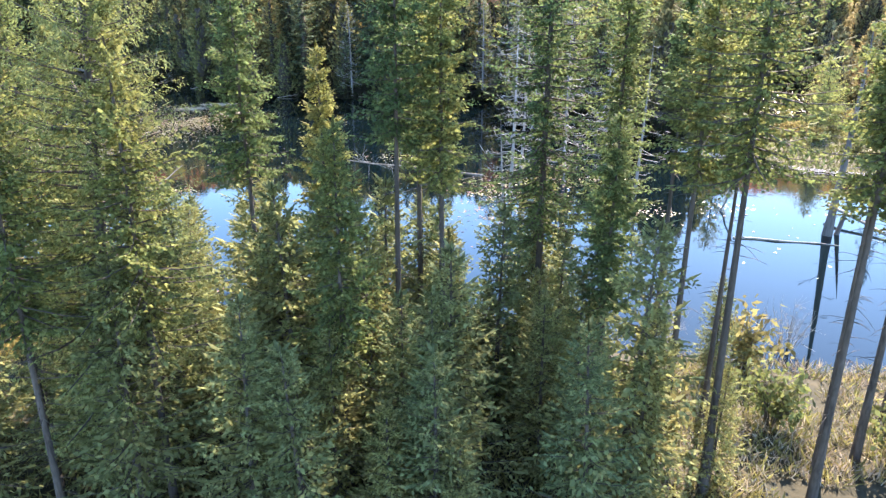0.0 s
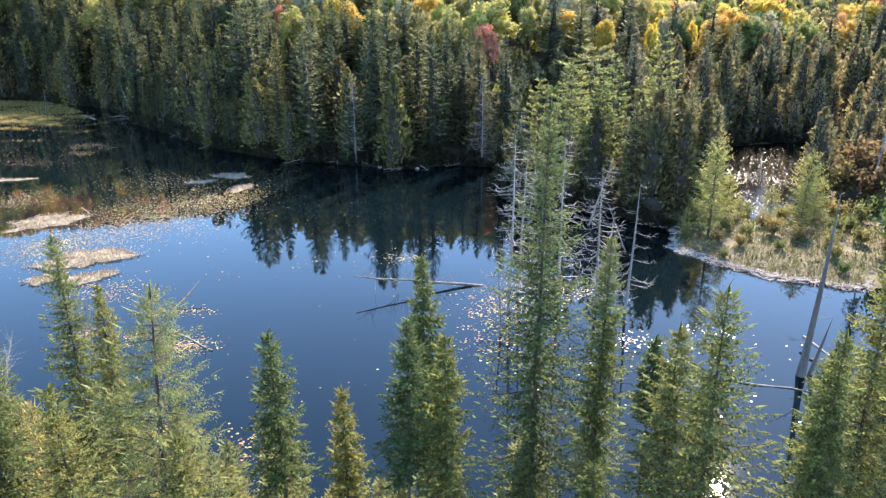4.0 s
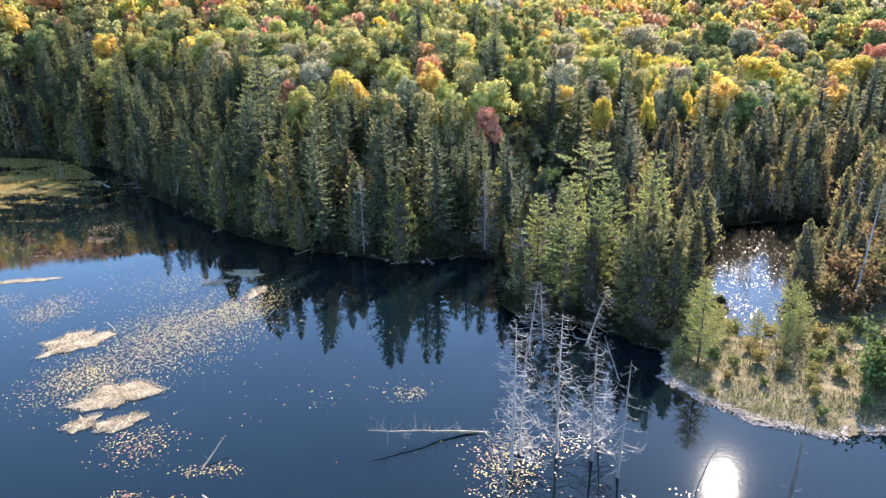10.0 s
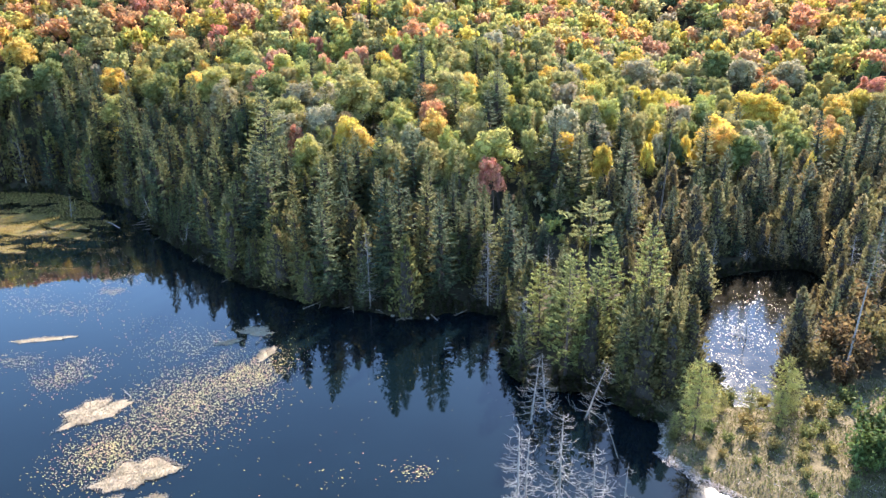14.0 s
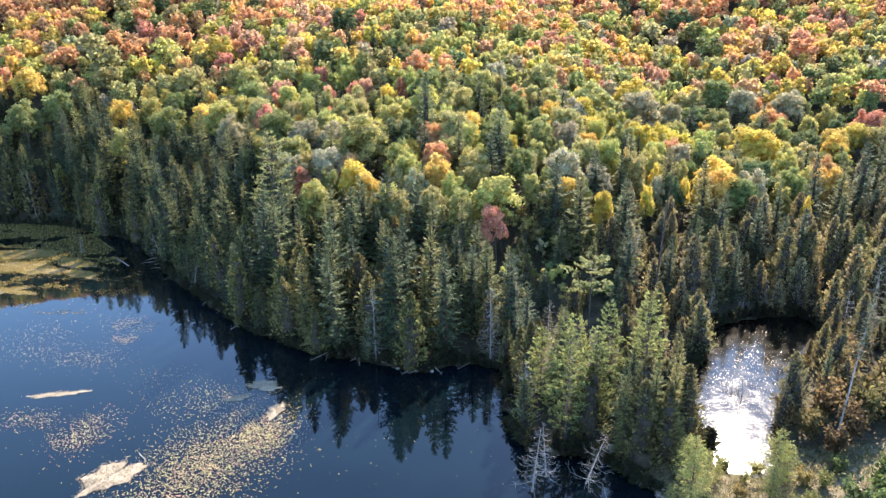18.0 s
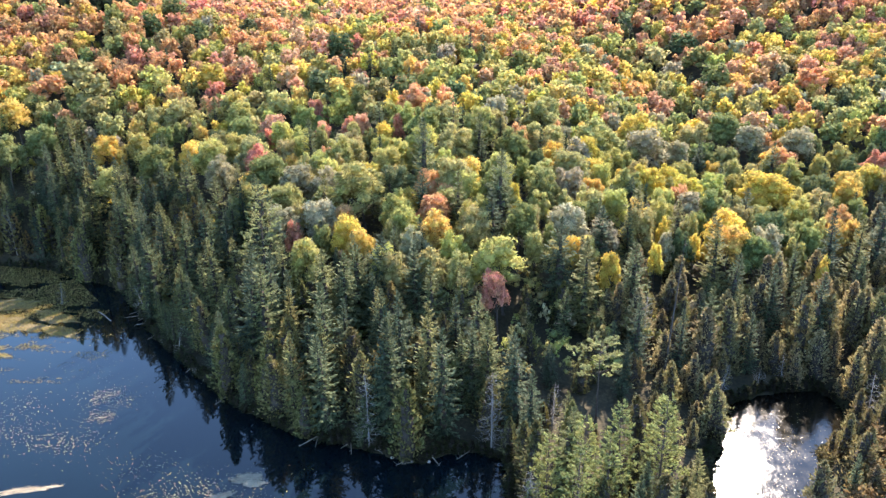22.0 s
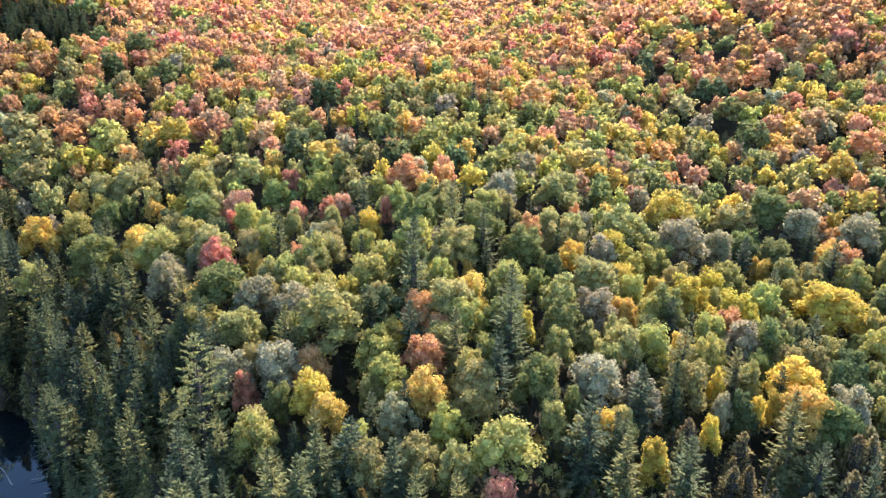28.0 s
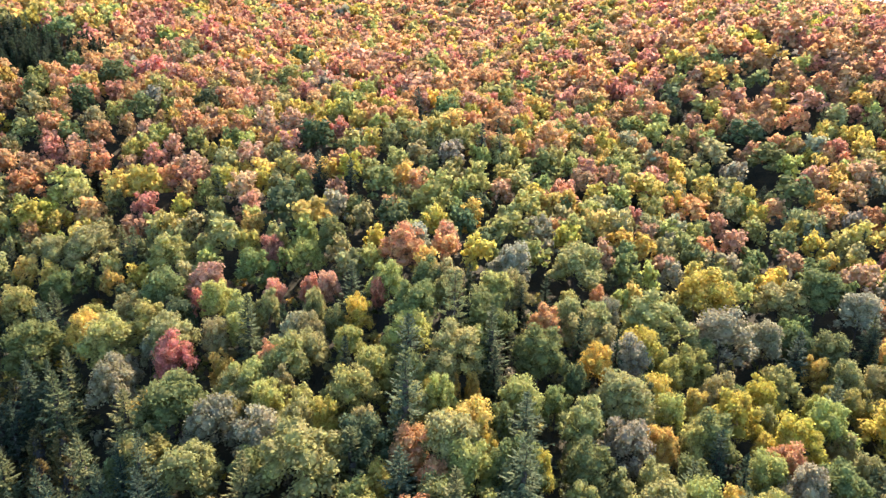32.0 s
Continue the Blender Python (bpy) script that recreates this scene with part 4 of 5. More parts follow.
for i, (x, y, top, r) in enumerate(PINES):
    z = float(ground_z(x, y))
    plant(("pine", i), tall_pine(500 + i, top - z, r, (0.3, 0.2, 0.62)[i] if i < 3 else 0.12, M_PLATE if i < 3 else M_PINE), placed(x, y, turn=71 * i), "", "white pines")
    taken.append((x, y, r * 0.6))


# conifers that stand out along the shore and in the swamp: x, y
SHORE_SPRUCES = [(-46.5, 184.2), (-52.3, 178.4), (-29.9, 158.6), (-25, 177.4), (-29.7, 168.8), (-17.1, 157), (-8.1, 184.3), (-5, 162.1), (-9.5, 149.1), (0.7, 153.6), (5.5, 152.8), (7.3, 142.8), (-20.8, 174),
                 (-14.6, 182.7), (-37.4, 159.5), (-23.7, 150.9), (-151.2, 262.6), (-151, 268.7), (-143, 262.4), (-136.7, 260.3), (-95.9, 247), (-91.2, 248.3), (-108.6, 274.3), (-63.4, 198.6), (45.2, 177.4),
                 (33.3, 179.4), (79.2, 171.1), (89.2, 182.1), (85.6, 169.7), (133.9, 234), (42.2, 201.6), (57.2, 225.1), (143.3, 281.1), (68.3, 165), (74, 198.6), (59, 158.2), (51.6, 154.2), (41.6, 154.2)]
SHORE_CEDARS = [(-110, 246), (-82.5, 227), (-83.5, 210), (-104, 235), (-14.4, 163.6), (-22, 147), (-2.2, 153.8), (-114, 236), (-68.9, 198), (-33.3, 154), (-14.8, 146), (-7.6, 144), (4.7, 148.6), (-92, 218), (-102.6, 243.8),
                (-91.3, 235.6), (-84, 221), (-97, 228)]
for i, (x, y) in enumerate(SHORE_SPRUCES):
    plant(("spruce", i % 6), far_spruce(400 + i % 6), placed(x, y, 0.9 + 0.06 * (i % 4), 83 * i, squash=0.85 + 0.1 * (i % 3)), "pointed dark green spruce rising above its neighbours", "spruces along the shore")
    taken.append((x, y, 1.8))
for i, (x, y) in enumerate(SHORE_CEDARS):
    warm = 1.0 + 0.5 * (i % 3 == 1)
    plant(("cedar", i % 7), far_cedar(600 + i % 7), placed(x, y, 1.05 + 0.08 * (i % 3), 67 * i, squash=1.05), "broad olive-brown white cedar on the shore", "cedars along the shore", (0.15 * warm, 0.135 * (0.5 + 0.5 * warm), 0.06))
    taken.append((x, y, 2.2))

SPIT_END = [(27, 96.5, 0), (29.5, 94.8, 1), (31.5, 96.2, 0), (33.5, 94.6, 1), (35, 97.5, 0), (31, 99.5, 1), (28, 101, 0), (34.5, 101, 1), (37.5, 104, 0), (30, 104.5, 0), (38, 99.5, 1)]
for i, (x, y, is_cedar) in enumerate(SPIT_END):
    if is_cedar:
        plant(("cedar", i % 7), far_cedar(600 + i % 7), placed(x, y, 1.0 + 0.09 * (i % 3), 67 * i), "dense olive cedar at the marsh end of the spit", "cedars along the shore", (0.15, 0.135, 0.06))
    else:
        plant(("spruce", i % 6), far_spruce(400 + i % 6), placed(x, y, 0.75 + 0.07 * (i % 3), 83 * i), "dark spruce at the marsh end of the spit", "spruces along the shore")
    taken.append((x, y, 1.4))


def free(x, y, r):
    return all((x - a) ** 2 + (y - b) ** 2 > (r + c) ** 2 for a, b, c in taken)


# evergreen scrub hanging over the waterline
edge = [(a[0] + (b[0] - a[0]) * t, a[1] + (b[1] - a[1]) * t) for a, b in zip(LAKE[25:44], LAKE[26:45]) for t in np.arange(0, 1, 1.7 / max(1.7, math.dist(a, b)))]
pond_edge = [(a[0] + (b[0] - a[0]) * t, a[1] + (b[1] - a[1]) * t + 0.8) for a, b in zip(POND[:9], POND[1:10]) for t in np.arange(0, 1, 1.5 / max(1.5, math.dist(a, b)))]
scrub = [(x + rng.uniform(-0.5, 0.5), y + rng.uniform(0.2, 1.4)) for x, y in edge if x > -190]

# conifer belt behind the shoreline, the spit and the cedar swamp
p = scatter(-230, 170, 84, 300, 5.9, 0.46)
p = p[in_view(p, 30)]
d = shore(p[:, 0], p[:, 1])
belt = []
for (x, y), dd in zip(p, d):
    spit = 8 < x < 41 and y < 128
    marsh = 26 < x < 62 and y < 98
    if dd < 0.25 or marsh or (x < -30 and y < 120) or (y < 98 and not spit):
        continue
    swamp = x > 36 and y < 150 + 0.55 * x + 12 * math.sin(x * 0.05)
    if not (spit or swamp or (x < 40 and dd < (34 if x < -12 else 29) + 6 * math.sin(x * 0.2) + max(0, min(10, -100 - x))) or (-12 < x < 40 and y < 172)):
        continue
    thin = 0.2 if spit else 0.3 if (dd > 22 and x < 40) else 0.0
    back = -12 < x < 40 and dd > 16 and not spit
    if back:
        thin = 0.35
    if swamp and 52 < x < 100 and y < 120:
        thin = 0.55
    if rng.uniform() < thin or not free(x, y, 0.9):
        continue
    cedar_share = 0.85 if swamp else 0.9 if spit else 0.6 if back else (0.5 if dd < 9 else 0.3)
    belt.append((x, y, dd, spit, rng.uniform() < cedar_share))
    taken.append((x, y, 1.0))
def cedar_tone(x, y):
    """Cedars: olive along the lake, brown and thin in the swamp round the pond, with its stronger sun put into a paler
    tone.
    """
    k = 1.0 if x > 36 and y > 96 else 0.0
    a, b = np.array((0.15, 0.145, 0.058)), np.array((0.245, 0.21, 0.1))
    t = (a * (1 - k) + b * k) * rng.uniform(0.75, 1.3) * np.array((rng.uniform(0.9, 1.13) * (1.18 if k == 0 and x < 8 and rng.uniform() < 0.35 else 1.0), 1.0, rng.uniform(0.9, 1.1)))
    return tuple(float(c) for c in t)


counts = [len(SHORE_SPRUCES) + 6, len(SHORE_CEDARS) + 5]
rest = []
for x, y, dd, spit, is_cedar in belt:
    s = (0.6 + 0.75 * rng.uniform() ** 1.3) if is_cedar else (0.62 + 0.85 * rng.uniform())
    s *= 0.7 if -12 < x < 40 and dd > 16 and not spit else 1.0
    s *= 0.72 if x > 15 and y < 152 and not spit else 1.0
    lean = (rng.normal(0, 2.2), rng.normal(0, 2.2))
    k = counts[is_cedar]
    if k >= 300 or (dd > 26 and x < 40 and k > 240):
        rest.append((x, y, s, is_cedar))
    elif is_cedar:
        plant(("cedar", k % 7), far_cedar(600 + k % 7), placed(x, y, s * (0.85 if spit else 1), rng.uniform(0, 360), lean=lean), "", "cedars along the shore", cedar_tone(x, y))
        counts[1] += 1
    else:
        plant(("spruce", k % 6), far_spruce(400 + k % 6), placed(x, y, s * (0.8 if dd < 4 or spit else 1), rng.uniform(0, 360), lean=lean), "", "spruces along the shore")
        counts[0] += 1


# dark brown of stems, also painted on conifer cores as inner shade
WOOD_SHADE = np.array((0.05, 0.043, 0.034))


def shape(leaf, wood=None):
    """Wood and leaves of one plant for the joined woods: points, faces, which points are wood or dark core."""
    lv, lf = leaf.arrays()
    if wood is None:
        return lv, lf, leaf.inner_points()
    wv, wf = wood.arrays()
    return np.concatenate([wv, lv]), np.concatenate([wf, lf + len(wv)]), np.append(np.ones(len(wv), bool), leaf.inner_points())


def mass(name, items, label):
    """Many plants joined: shape, place, width, height and tint of each."""
    vs, fs, ts, n = [], [], [], 0
    for (v, f, wood), x, y, z, s, sz, tone in items:
        q = rng.uniform(0, 6.28)
        c, sn = math.cos(q), math.sin(q)
        vs.append(np.stack([(v[:, 0] * c - v[:, 1] * sn) * s + x, (v[:, 0] * sn + v[:, 1] * c) * s + y, v[:, 2] * sz + z], 1))
        fs.append(f + n)
        t = np.tile(np.array(tone) * rng.uniform(0.8, 1.2) * rng.uniform(0.92, 1.08, 3), (len(v), 1))
        t[wood] = WOOD_SHADE
        ts.append(t)
        n += len(v)
    me = mesh_from(name, np.concatenate(vs), np.concatenate(fs), M_WOODS, False, np.concatenate(ts))
    return tagged(new(name, me), label, "woods", kind="stuff")


def joined_spruce(k):
    tg, _, ng = conifer(20, 2.8, 0.1, np.random.default_rng(70 + k), step=0.9, per=6, twigs=2, twig=1.5, fat=0.45, wood_sides=0, core=0.16, ragged=0.55)
    return shape(ng, tg)


def joined_cedar(k):
    tg, g = cedar(14, 2.2, np.random.default_rng(75 + k), 240, 1.35)
    return shape(g, tg)


spruce_shapes = [joined_spruce(k) for k in range(3)]
cedar_shapes = [joined_cedar(k) for k in range(3)]
items = []
for x, y in scrub + pond_edge:
    items.append((cedar_shapes[rng.integers(0, 3)], x, y, max(-0.1, float(ground_z(x, y)) - 0.3), rng.uniform(0.35, 0.7), rng.uniform(0.08, 0.3), (0.05, 0.052, 0.026)))
for x, y, s, is_cedar in rest:
    tone = cedar_tone(x, y) if is_cedar else (0.075, 0.09, 0.04)
    items.append(((cedar_shapes if is_cedar else spruce_shapes)[rng.integers(0, 3)], x, y, float(ground_z(x, y)), s, s * (1 if is_cedar else 0.9), tone))
for i in range(26):
    x, y, dd, _, _ = belt[rng.integers(0, len(belt))]
    if dd < 26:
        plant(("greydead", i % 3), dead_tree(810 + i % 3, 15, 130, 2.2), placed(x + 1.4, y - 0.6, rng.uniform(0.7, 1.15), 50 * i), "grey dead spruce among the living ones", "dead trees on the shore")
mass("conifer_stand", items, "dense dark spruces and olive cedars behind the shore")

# broad-leaved trees near enough to be told apart
p = scatter(-260, 260, 140, 300, 7.0)
p = p[in_view(p)]
d = shore(p[:, 0], p[:, 1])
tones = pick_tones(p[:, 0], p[:, 1])
for (x, y), dd, k in zip(p, d, tones):
    swamp = x > 36 and y < 150 + 0.55 * x + 12 * math.sin(x * 0.05)
    r = rng.uniform(3.2, 6.6)
    if (y < 168 and x > -12) or dd < ((30 if x < -12 else 26) + max(0, min(10, -100 - x)) if x < 40 else 8) or swamp or not free(x, y, r * 0.5):
        continue
    taken.append((x, y, r * 0.5))
    if rng.uniform() < 0.12:
        more.append((spruce_shapes[n_leaf % 3], x, y, float(ground_z(x, y)), 1.0, rng.uniform(0.9, 1.2), (0.06, 0.078, 0.042)))
    elif n_leaf < 290:
        broad_tree(n_leaf, x, y, r, KINDS[k])
        n_leaf += 1
    else:
        far_crowns.append((x, y, r, KINDS[k]))


def crowns(leaves, size, lobes, kinds=6):
    return [shape(broadleaf(6.0, 10.5, 10.0, np.random.default_rng(800 + k), leaves, size, lobes)[0]) for k in range(kinds)]


def crown_item(shapes, x, y, r, tone):
    return (shapes[rng.integers(0, len(shapes))], x, y, float(ground_z(x, y)), r / 6.0, (11 + 0.9 * r) / 16.1 * rng.uniform(0.92, 1.08), tone)


# saplings and tall shrubs in the gaps between the trees
low = crowns(170, 0.8, 6, 3)
p = scatter(-230, 230, 150, 300, 5.2)
p = p[in_view(p)]
d = shore(p[:, 0], p[:, 1])
for (x, y), dd, k in zip(p, d, pick_tones(p[:, 0], p[:, 1])):
    if dd > 20 and free(x, y, 0.2):
        r = rng.uniform(1.8, 3.2)
        more.append((low[rng.integers(0, 3)], x, y, float(ground_z(x, y)) - 1.0, r / 6.0, rng.uniform(0.3, 0.55), (OLIVE, GREEN, GREY, LIME)[rng.integers(0, 4)] if k != KINDS.index(YELLOW) else YELLOW))
if more:
    mass("slope_undergrowth", more, "dark spruces and olive saplings among the trees of the lower slope")


def woods(name, y0, y1, gap, leaves, size, label, spruce_share, lobes):
    """Far woods as one mass of crowns."""
    p = scatter(-620, 620, y0, y1, gap)
    z = ground_z(p[:, 0], p[:, 1])
    seen = in_view(p, 40) & ((z + 8 - 113.5) / np.hypot(p[:, 0], p[:, 1] - 102) < 0.05)
    p, z = p[seen], z[seen]
    shapes = crowns(leaves, size, lobes)
    own = [c for c in far_crowns if y0 - 15 <= c[1] < y1]
    items = [crown_item(shapes, *c) for c in own]
    spot = np.array([c[:3] for c in own] + [(9e9, 0, 0)])
    for (x, y), zz, k in zip(p, z, pick_tones(p[:, 0], p[:, 1])):
        r = gap * rng.uniform(0.5, 0.84)
        if ((x - 131) / 13) ** 2 + ((y - 380) / 11) ** 2 < 1:
            continue
        if (np.hypot(spot[:, 0] - x, spot[:, 1] - y) < 0.7 * spot[:, 2] + 0.35 * r).any() or not (y0 > 320 or free(x, y, r * 0.35)):
            continue
        # spruces crowd the left conifer slope, and the right hollow in place of its shade
        dark = min((x + 210) ** 2 / 2 + (y - 430) ** 2, (x - 130) ** 2 + (y - 368) ** 2 * 2) < 900 * (1 if x < 0 else 0.25)
        if dark or rng.uniform() < spruce_share:
            for _ in range(4 if dark else 1):
                a, b = (x, y) + rng.uniform(-0.45, 0.45, 2) * gap * dark
                items.append((spruce_shapes[rng.integers(0, 3)], a, b, float(ground_z(a, b)), rng.uniform(0.9, 1.25), rng.uniform(0.75, 1.15), (0.06, 0.078, 0.042)))
        else:
            items.append(crown_item(shapes, x, y, r, KINDS[k]))
    return mass(name, items, label)


woods("hillside_woods", 300, 450, 7.8, 360, 1.15, "autumn woods of green, gold and orange crowns on the hillside", 0.05, 16)
woods("upper_woods", 450, 640, 9.6, 115, 2.0, "orange and yellow autumn woods on the upper hill", 0.02, 8)
woods("crest_woods", 640, 880, 11.5, 44, 3.2, "orange autumn woods along the hilltop", 0.01, 6)


# ---- in and round the water ----
rng = np.random.default_rng(11)
SNAGS = [(6.2, 61.5, 17.5, 120, 3.0, (0, 1)), (11.6, 64.5, 17.0, 115, 2.8, (-1, 0)), (15.2, 63.0, 14.5, 100, 2.8, (2, -2)), (11.2, 88.5, 11.0, 80, 2.8, (-6, 6)),
         (19.8, 90.5, 10.0, 74, 2.8, (4, 14)), (17.2, 60.0, 13.5, 40, 2.2, (-2, 3)), (14.0, 92.0, 9.5, 70, 2.6, (-8, -4)), (5.2, 57.0, 7.5, 16, 1.2, (3, -3)),
         (7.4, 64.5, 15.0, 95, 2.6, (3, 2)), (16.4, 66.0, 9.0, 60, 1.8, (-3, 5))]
for i, (x, y, h, n, L, lean) in enumerate(SNAGS):
    plant(("snag", i), dead_tree(700 + i, h + 0.8, n, L), placed(x, y, z=-0.8, turn=53 * i, lean=lean), "", "dead trees in the lake")
plant(("bigsnag", 0), dead_tree(720, 16.2, 22, 1.5, M_SNAG, r=0.31, bend=0.05, curl=0.5), placed(28.7, 48.8, z=-0.8, lean=(0, 1.8)), "thick broken grey snag leaning out of the lake", "dead trees in the lake")
plant(("stub", 0), dead_tree(721, 6.0, 3, 0.6, M_SNAG, r=0.2), placed(29.4, 49.0, z=-0.8, lean=(2, 10)), "short broken grey stump beside the thick snag", "dead trees in the lake")
plant(("tallsnag", 0), dead_tree(722, 36, 110, 1.8, M_BARK, r=0.3, bend=0.03), placed(48, 153.3, lean=(0, 4)), "very tall bare grey pole of a dead pine above the cedars")
plant(("whitesnag", 0), dead_tree(723, 17.5, 190, 2.6), placed(7.3, 130.0), "silvery dead spruce with dense bare twigs at the shore")
plant(("graysnag", 0), dead_tree(724, 13.5, 170, 2.4), placed(11.8, 105.5), "silvery dead spruce with dense bare twigs on the spit")
for i, (x, y, h) in enumerate([(-118, 205, 9), (-88, 196, 10), (-52, 152.5, 9), (-31, 137, 7), (60, 150, 9), (76, 155, 8), (55, 116, 7), (-70, 171, 8)]):
    plant(("shoresnag", i % 3), dead_tree(730 + i % 3, 9, 60, 1.5), placed(x, y, h / 9, 77 * i, lean=(rng.uniform(-14, 14), rng.uniform(-14, 14))), "small bare dead tree leaning at the waterline", "dead trees on the shore")


def log(name, a, b, r0, r1, seed, label, twigs=0):
    g = Geo()
    q = np.random.default_rng(seed)
    a, b = np.array(a, float), np.array(b, float)
    L = np.linalg.norm(b - a)
    t = np.linspace(0, 1, 6)
    pts = a + (b - a) * t[:, None] + q.normal(0, 0.012 * L, (6, 3)) * (1, 1, 0.3)
    g.tube(pts - a, r0 + (r1 - r0) * t, 7)
    ob = thing(name, label, "log")
    ob.location = a
    part("stem", g, M_LOG, ob, "", True)
    if twigs:
        w = Geo()
        for _ in range(twigs):
            p = (b - a) * q.uniform(0.2, 0.95)
            d = unit(q.normal(0, 1, 3) + np.array([0, 0, 0.6])) * q.uniform(0.3, 1.4 if twigs < 50 else 2.3)
            w.tube([p, p + d * 0.6, p + d], [0.025, 0.018, 0.006], 3)
        part("branch_spray", w, M_DEAD, ob)
    return ob


log("floating_log", (-27.2, 61.6, -0.25), (-25.6, 66.2, 1.5), 0.1, 0.04, 1, "pale barkless log sticking up out of the lake", 3)
log("floating_log", (-25.6, 57.8, 0.02), (-20.4, 53.5, 0.06), 0.12, 0.06, 2, "brown barkless log floating among lily pads", 5)
log("fallen_tree", (3.8, 68.9, -0.1), (-9.3, 65.9, 2.1), 0.17, 0.05, 3, "grey fallen tree with bare twigs lying out over the lake", 60)
log("leaning_pole", (23.0, 55.2, -0.4), (26.4, 58.6, 4.6), 0.12, 0.03, 4, "dark bare pole slanting out of the lake", 9)
log("floating_log", (21.5, 48.2, 0.03), (28.4, 46.3, 0.05), 0.1, 0.04, 5, "pale thin log floating by the thick snag")
log("floating_log", (31.4, 54.0, 0.9), (33.4, 45.0, -0.1), 0.14, 0.08, 6, "dark fallen trunk sloping into the lake", 6)
log("leaning_pole", (22.5, 79.5, -0.4), (21.0, 84.5, 4.5), 0.07, 0.03, 7, "thin bent bare pole leaning off the spit", 4)
log("floating_log", (-97, 193, 0.05), (-104, 199, 0.3), 0.16, 0.1, 8, "weathered log at the edge of the floating sedge")
log("floating_log", (-52.5, 97.3, 0.15), (-54.4, 99.0, 0.5), 0.08, 0.05, 9, "short pale log on a sedge mat")
for i in range(22):
    t = rng.uniform(0, 1)
    x = -95 + 100 * t
    y = np.interp(x, [-105, -79.6, -55.5, -46.3, -26, -7.5, 6], [217, 181, 154.2, 145.7, 133.4, 126.4, 129.4]) + 0.4
    q = rng.uniform(-1.3, 1.3)
    L = rng.uniform(2.0, 5.5)
    log("driftwood_log", (x, y + 0.6, 0.45), (x + L * math.sin(q), y - L * abs(math.cos(q)) * 0.75, rng.uniform(-0.1, 0.9)), 0.11, 0.05, 40 + i, "pale dead trunk tipped off the bank into the lake", 5)
for i, (x, y, h) in enumerate([(-8.4, 126.9, 0.35), (-12.2, 128.1, 0.3), (-5.0, 126.7, 0.3), (9.4, 121, 0.3)]):
    g = Geo()
    g.blob((0, 0, h * 0.3), (h * 1.5, h * 1.2, h), np.random.default_rng(i), 0.15)
    ob = thing("boulder", "rounded grey boulder at the waterline", "rock", "shore boulders")
    ob.location = (x, y, 0.0)
    part("stone", g, M_DEAD, ob, "", True)


def rosette(n, area, height, width, spread, q):
    """Upright blades spread over an area function."""
    x, y, z = area(n)
    m = len(x)
    L = height * q.uniform(0.45, 1.2, (m, 1))
    d = unit(np.concatenate([q.normal(0, spread, (m, 2)), np.ones((m, 1))], 1))
    c = np.stack([x, y, z], 1) + d * L * 0.5
    ang = q.uniform(0, 6.28, m)
    g = Geo()
    g.blades(c, d * L * 0.5, np.stack([np.cos(ang), np.sin(ang), 0 * ang], 1) * width * q.uniform(0.6, 1.4, (m, 1)))
    return g


def sedge_mat(cx, cy, rx, ry, turn, blades, mat, label, height=0.35):
    q = np.random.default_rng(int(abs(cx * 7 + cy * 13)))
    N = 48
    k = np.arange(N) * 2 * np.pi / N
    w = 1 + 0.12 * np.sin(2 * k + q.uniform(0, 6)) + 0.13 * np.sin(3 * k + q.uniform(0, 6)) + 0.12 * np.sin(5 * k + q.uniform(0, 6)) + q.uniform(-0.1, 0.1, N) + 0.1 * np.sin(9 * k + q.uniform(0, 6))
    ob = thing("sedge_mat", label, "sedge mat", "floating sedge mats")
    ob.matrix_basis = pose(cx, cy, 0, 0, 0, turn)
    rings, faces = [], []
    for s, z in ((1.0, -0.06), (0.9, 0.02), (0.7, 0.07), (0.35, 0.1), (0.02, 0.1)):
        rings.append(np.stack([rx * s * w * np.cos(k), ry * s * w * np.sin(k), z + q.uniform(-0.02, 0.02, N)], 1))
    for r in range(4):
        for i in range(N):
            faces.append((r * N + i, r * N + (i + 1) % N, r * N + N + (i + 1) % N, r * N + N + i))
    g = Geo()
    g.add(np.concatenate(rings), faces)
    part("peat", g, M_STRAW if mat == M_DRYGRASS else M_MUD, ob, "matted peat", True)

    def area(n):
        a, s = q.uniform(0, 6.28, n), np.sqrt(q.uniform(0, 1.12, n))
        ww = np.interp(a, np.append(k, 6.2832), np.append(w, w[0]))
        return rx * s * ww * np.cos(a), ry * s * ww * np.sin(a), np.full(n, 0.06)
    part("sedge_tuft", rosette(blades, area, height, 0.05, 0.8, q), mat, ob)


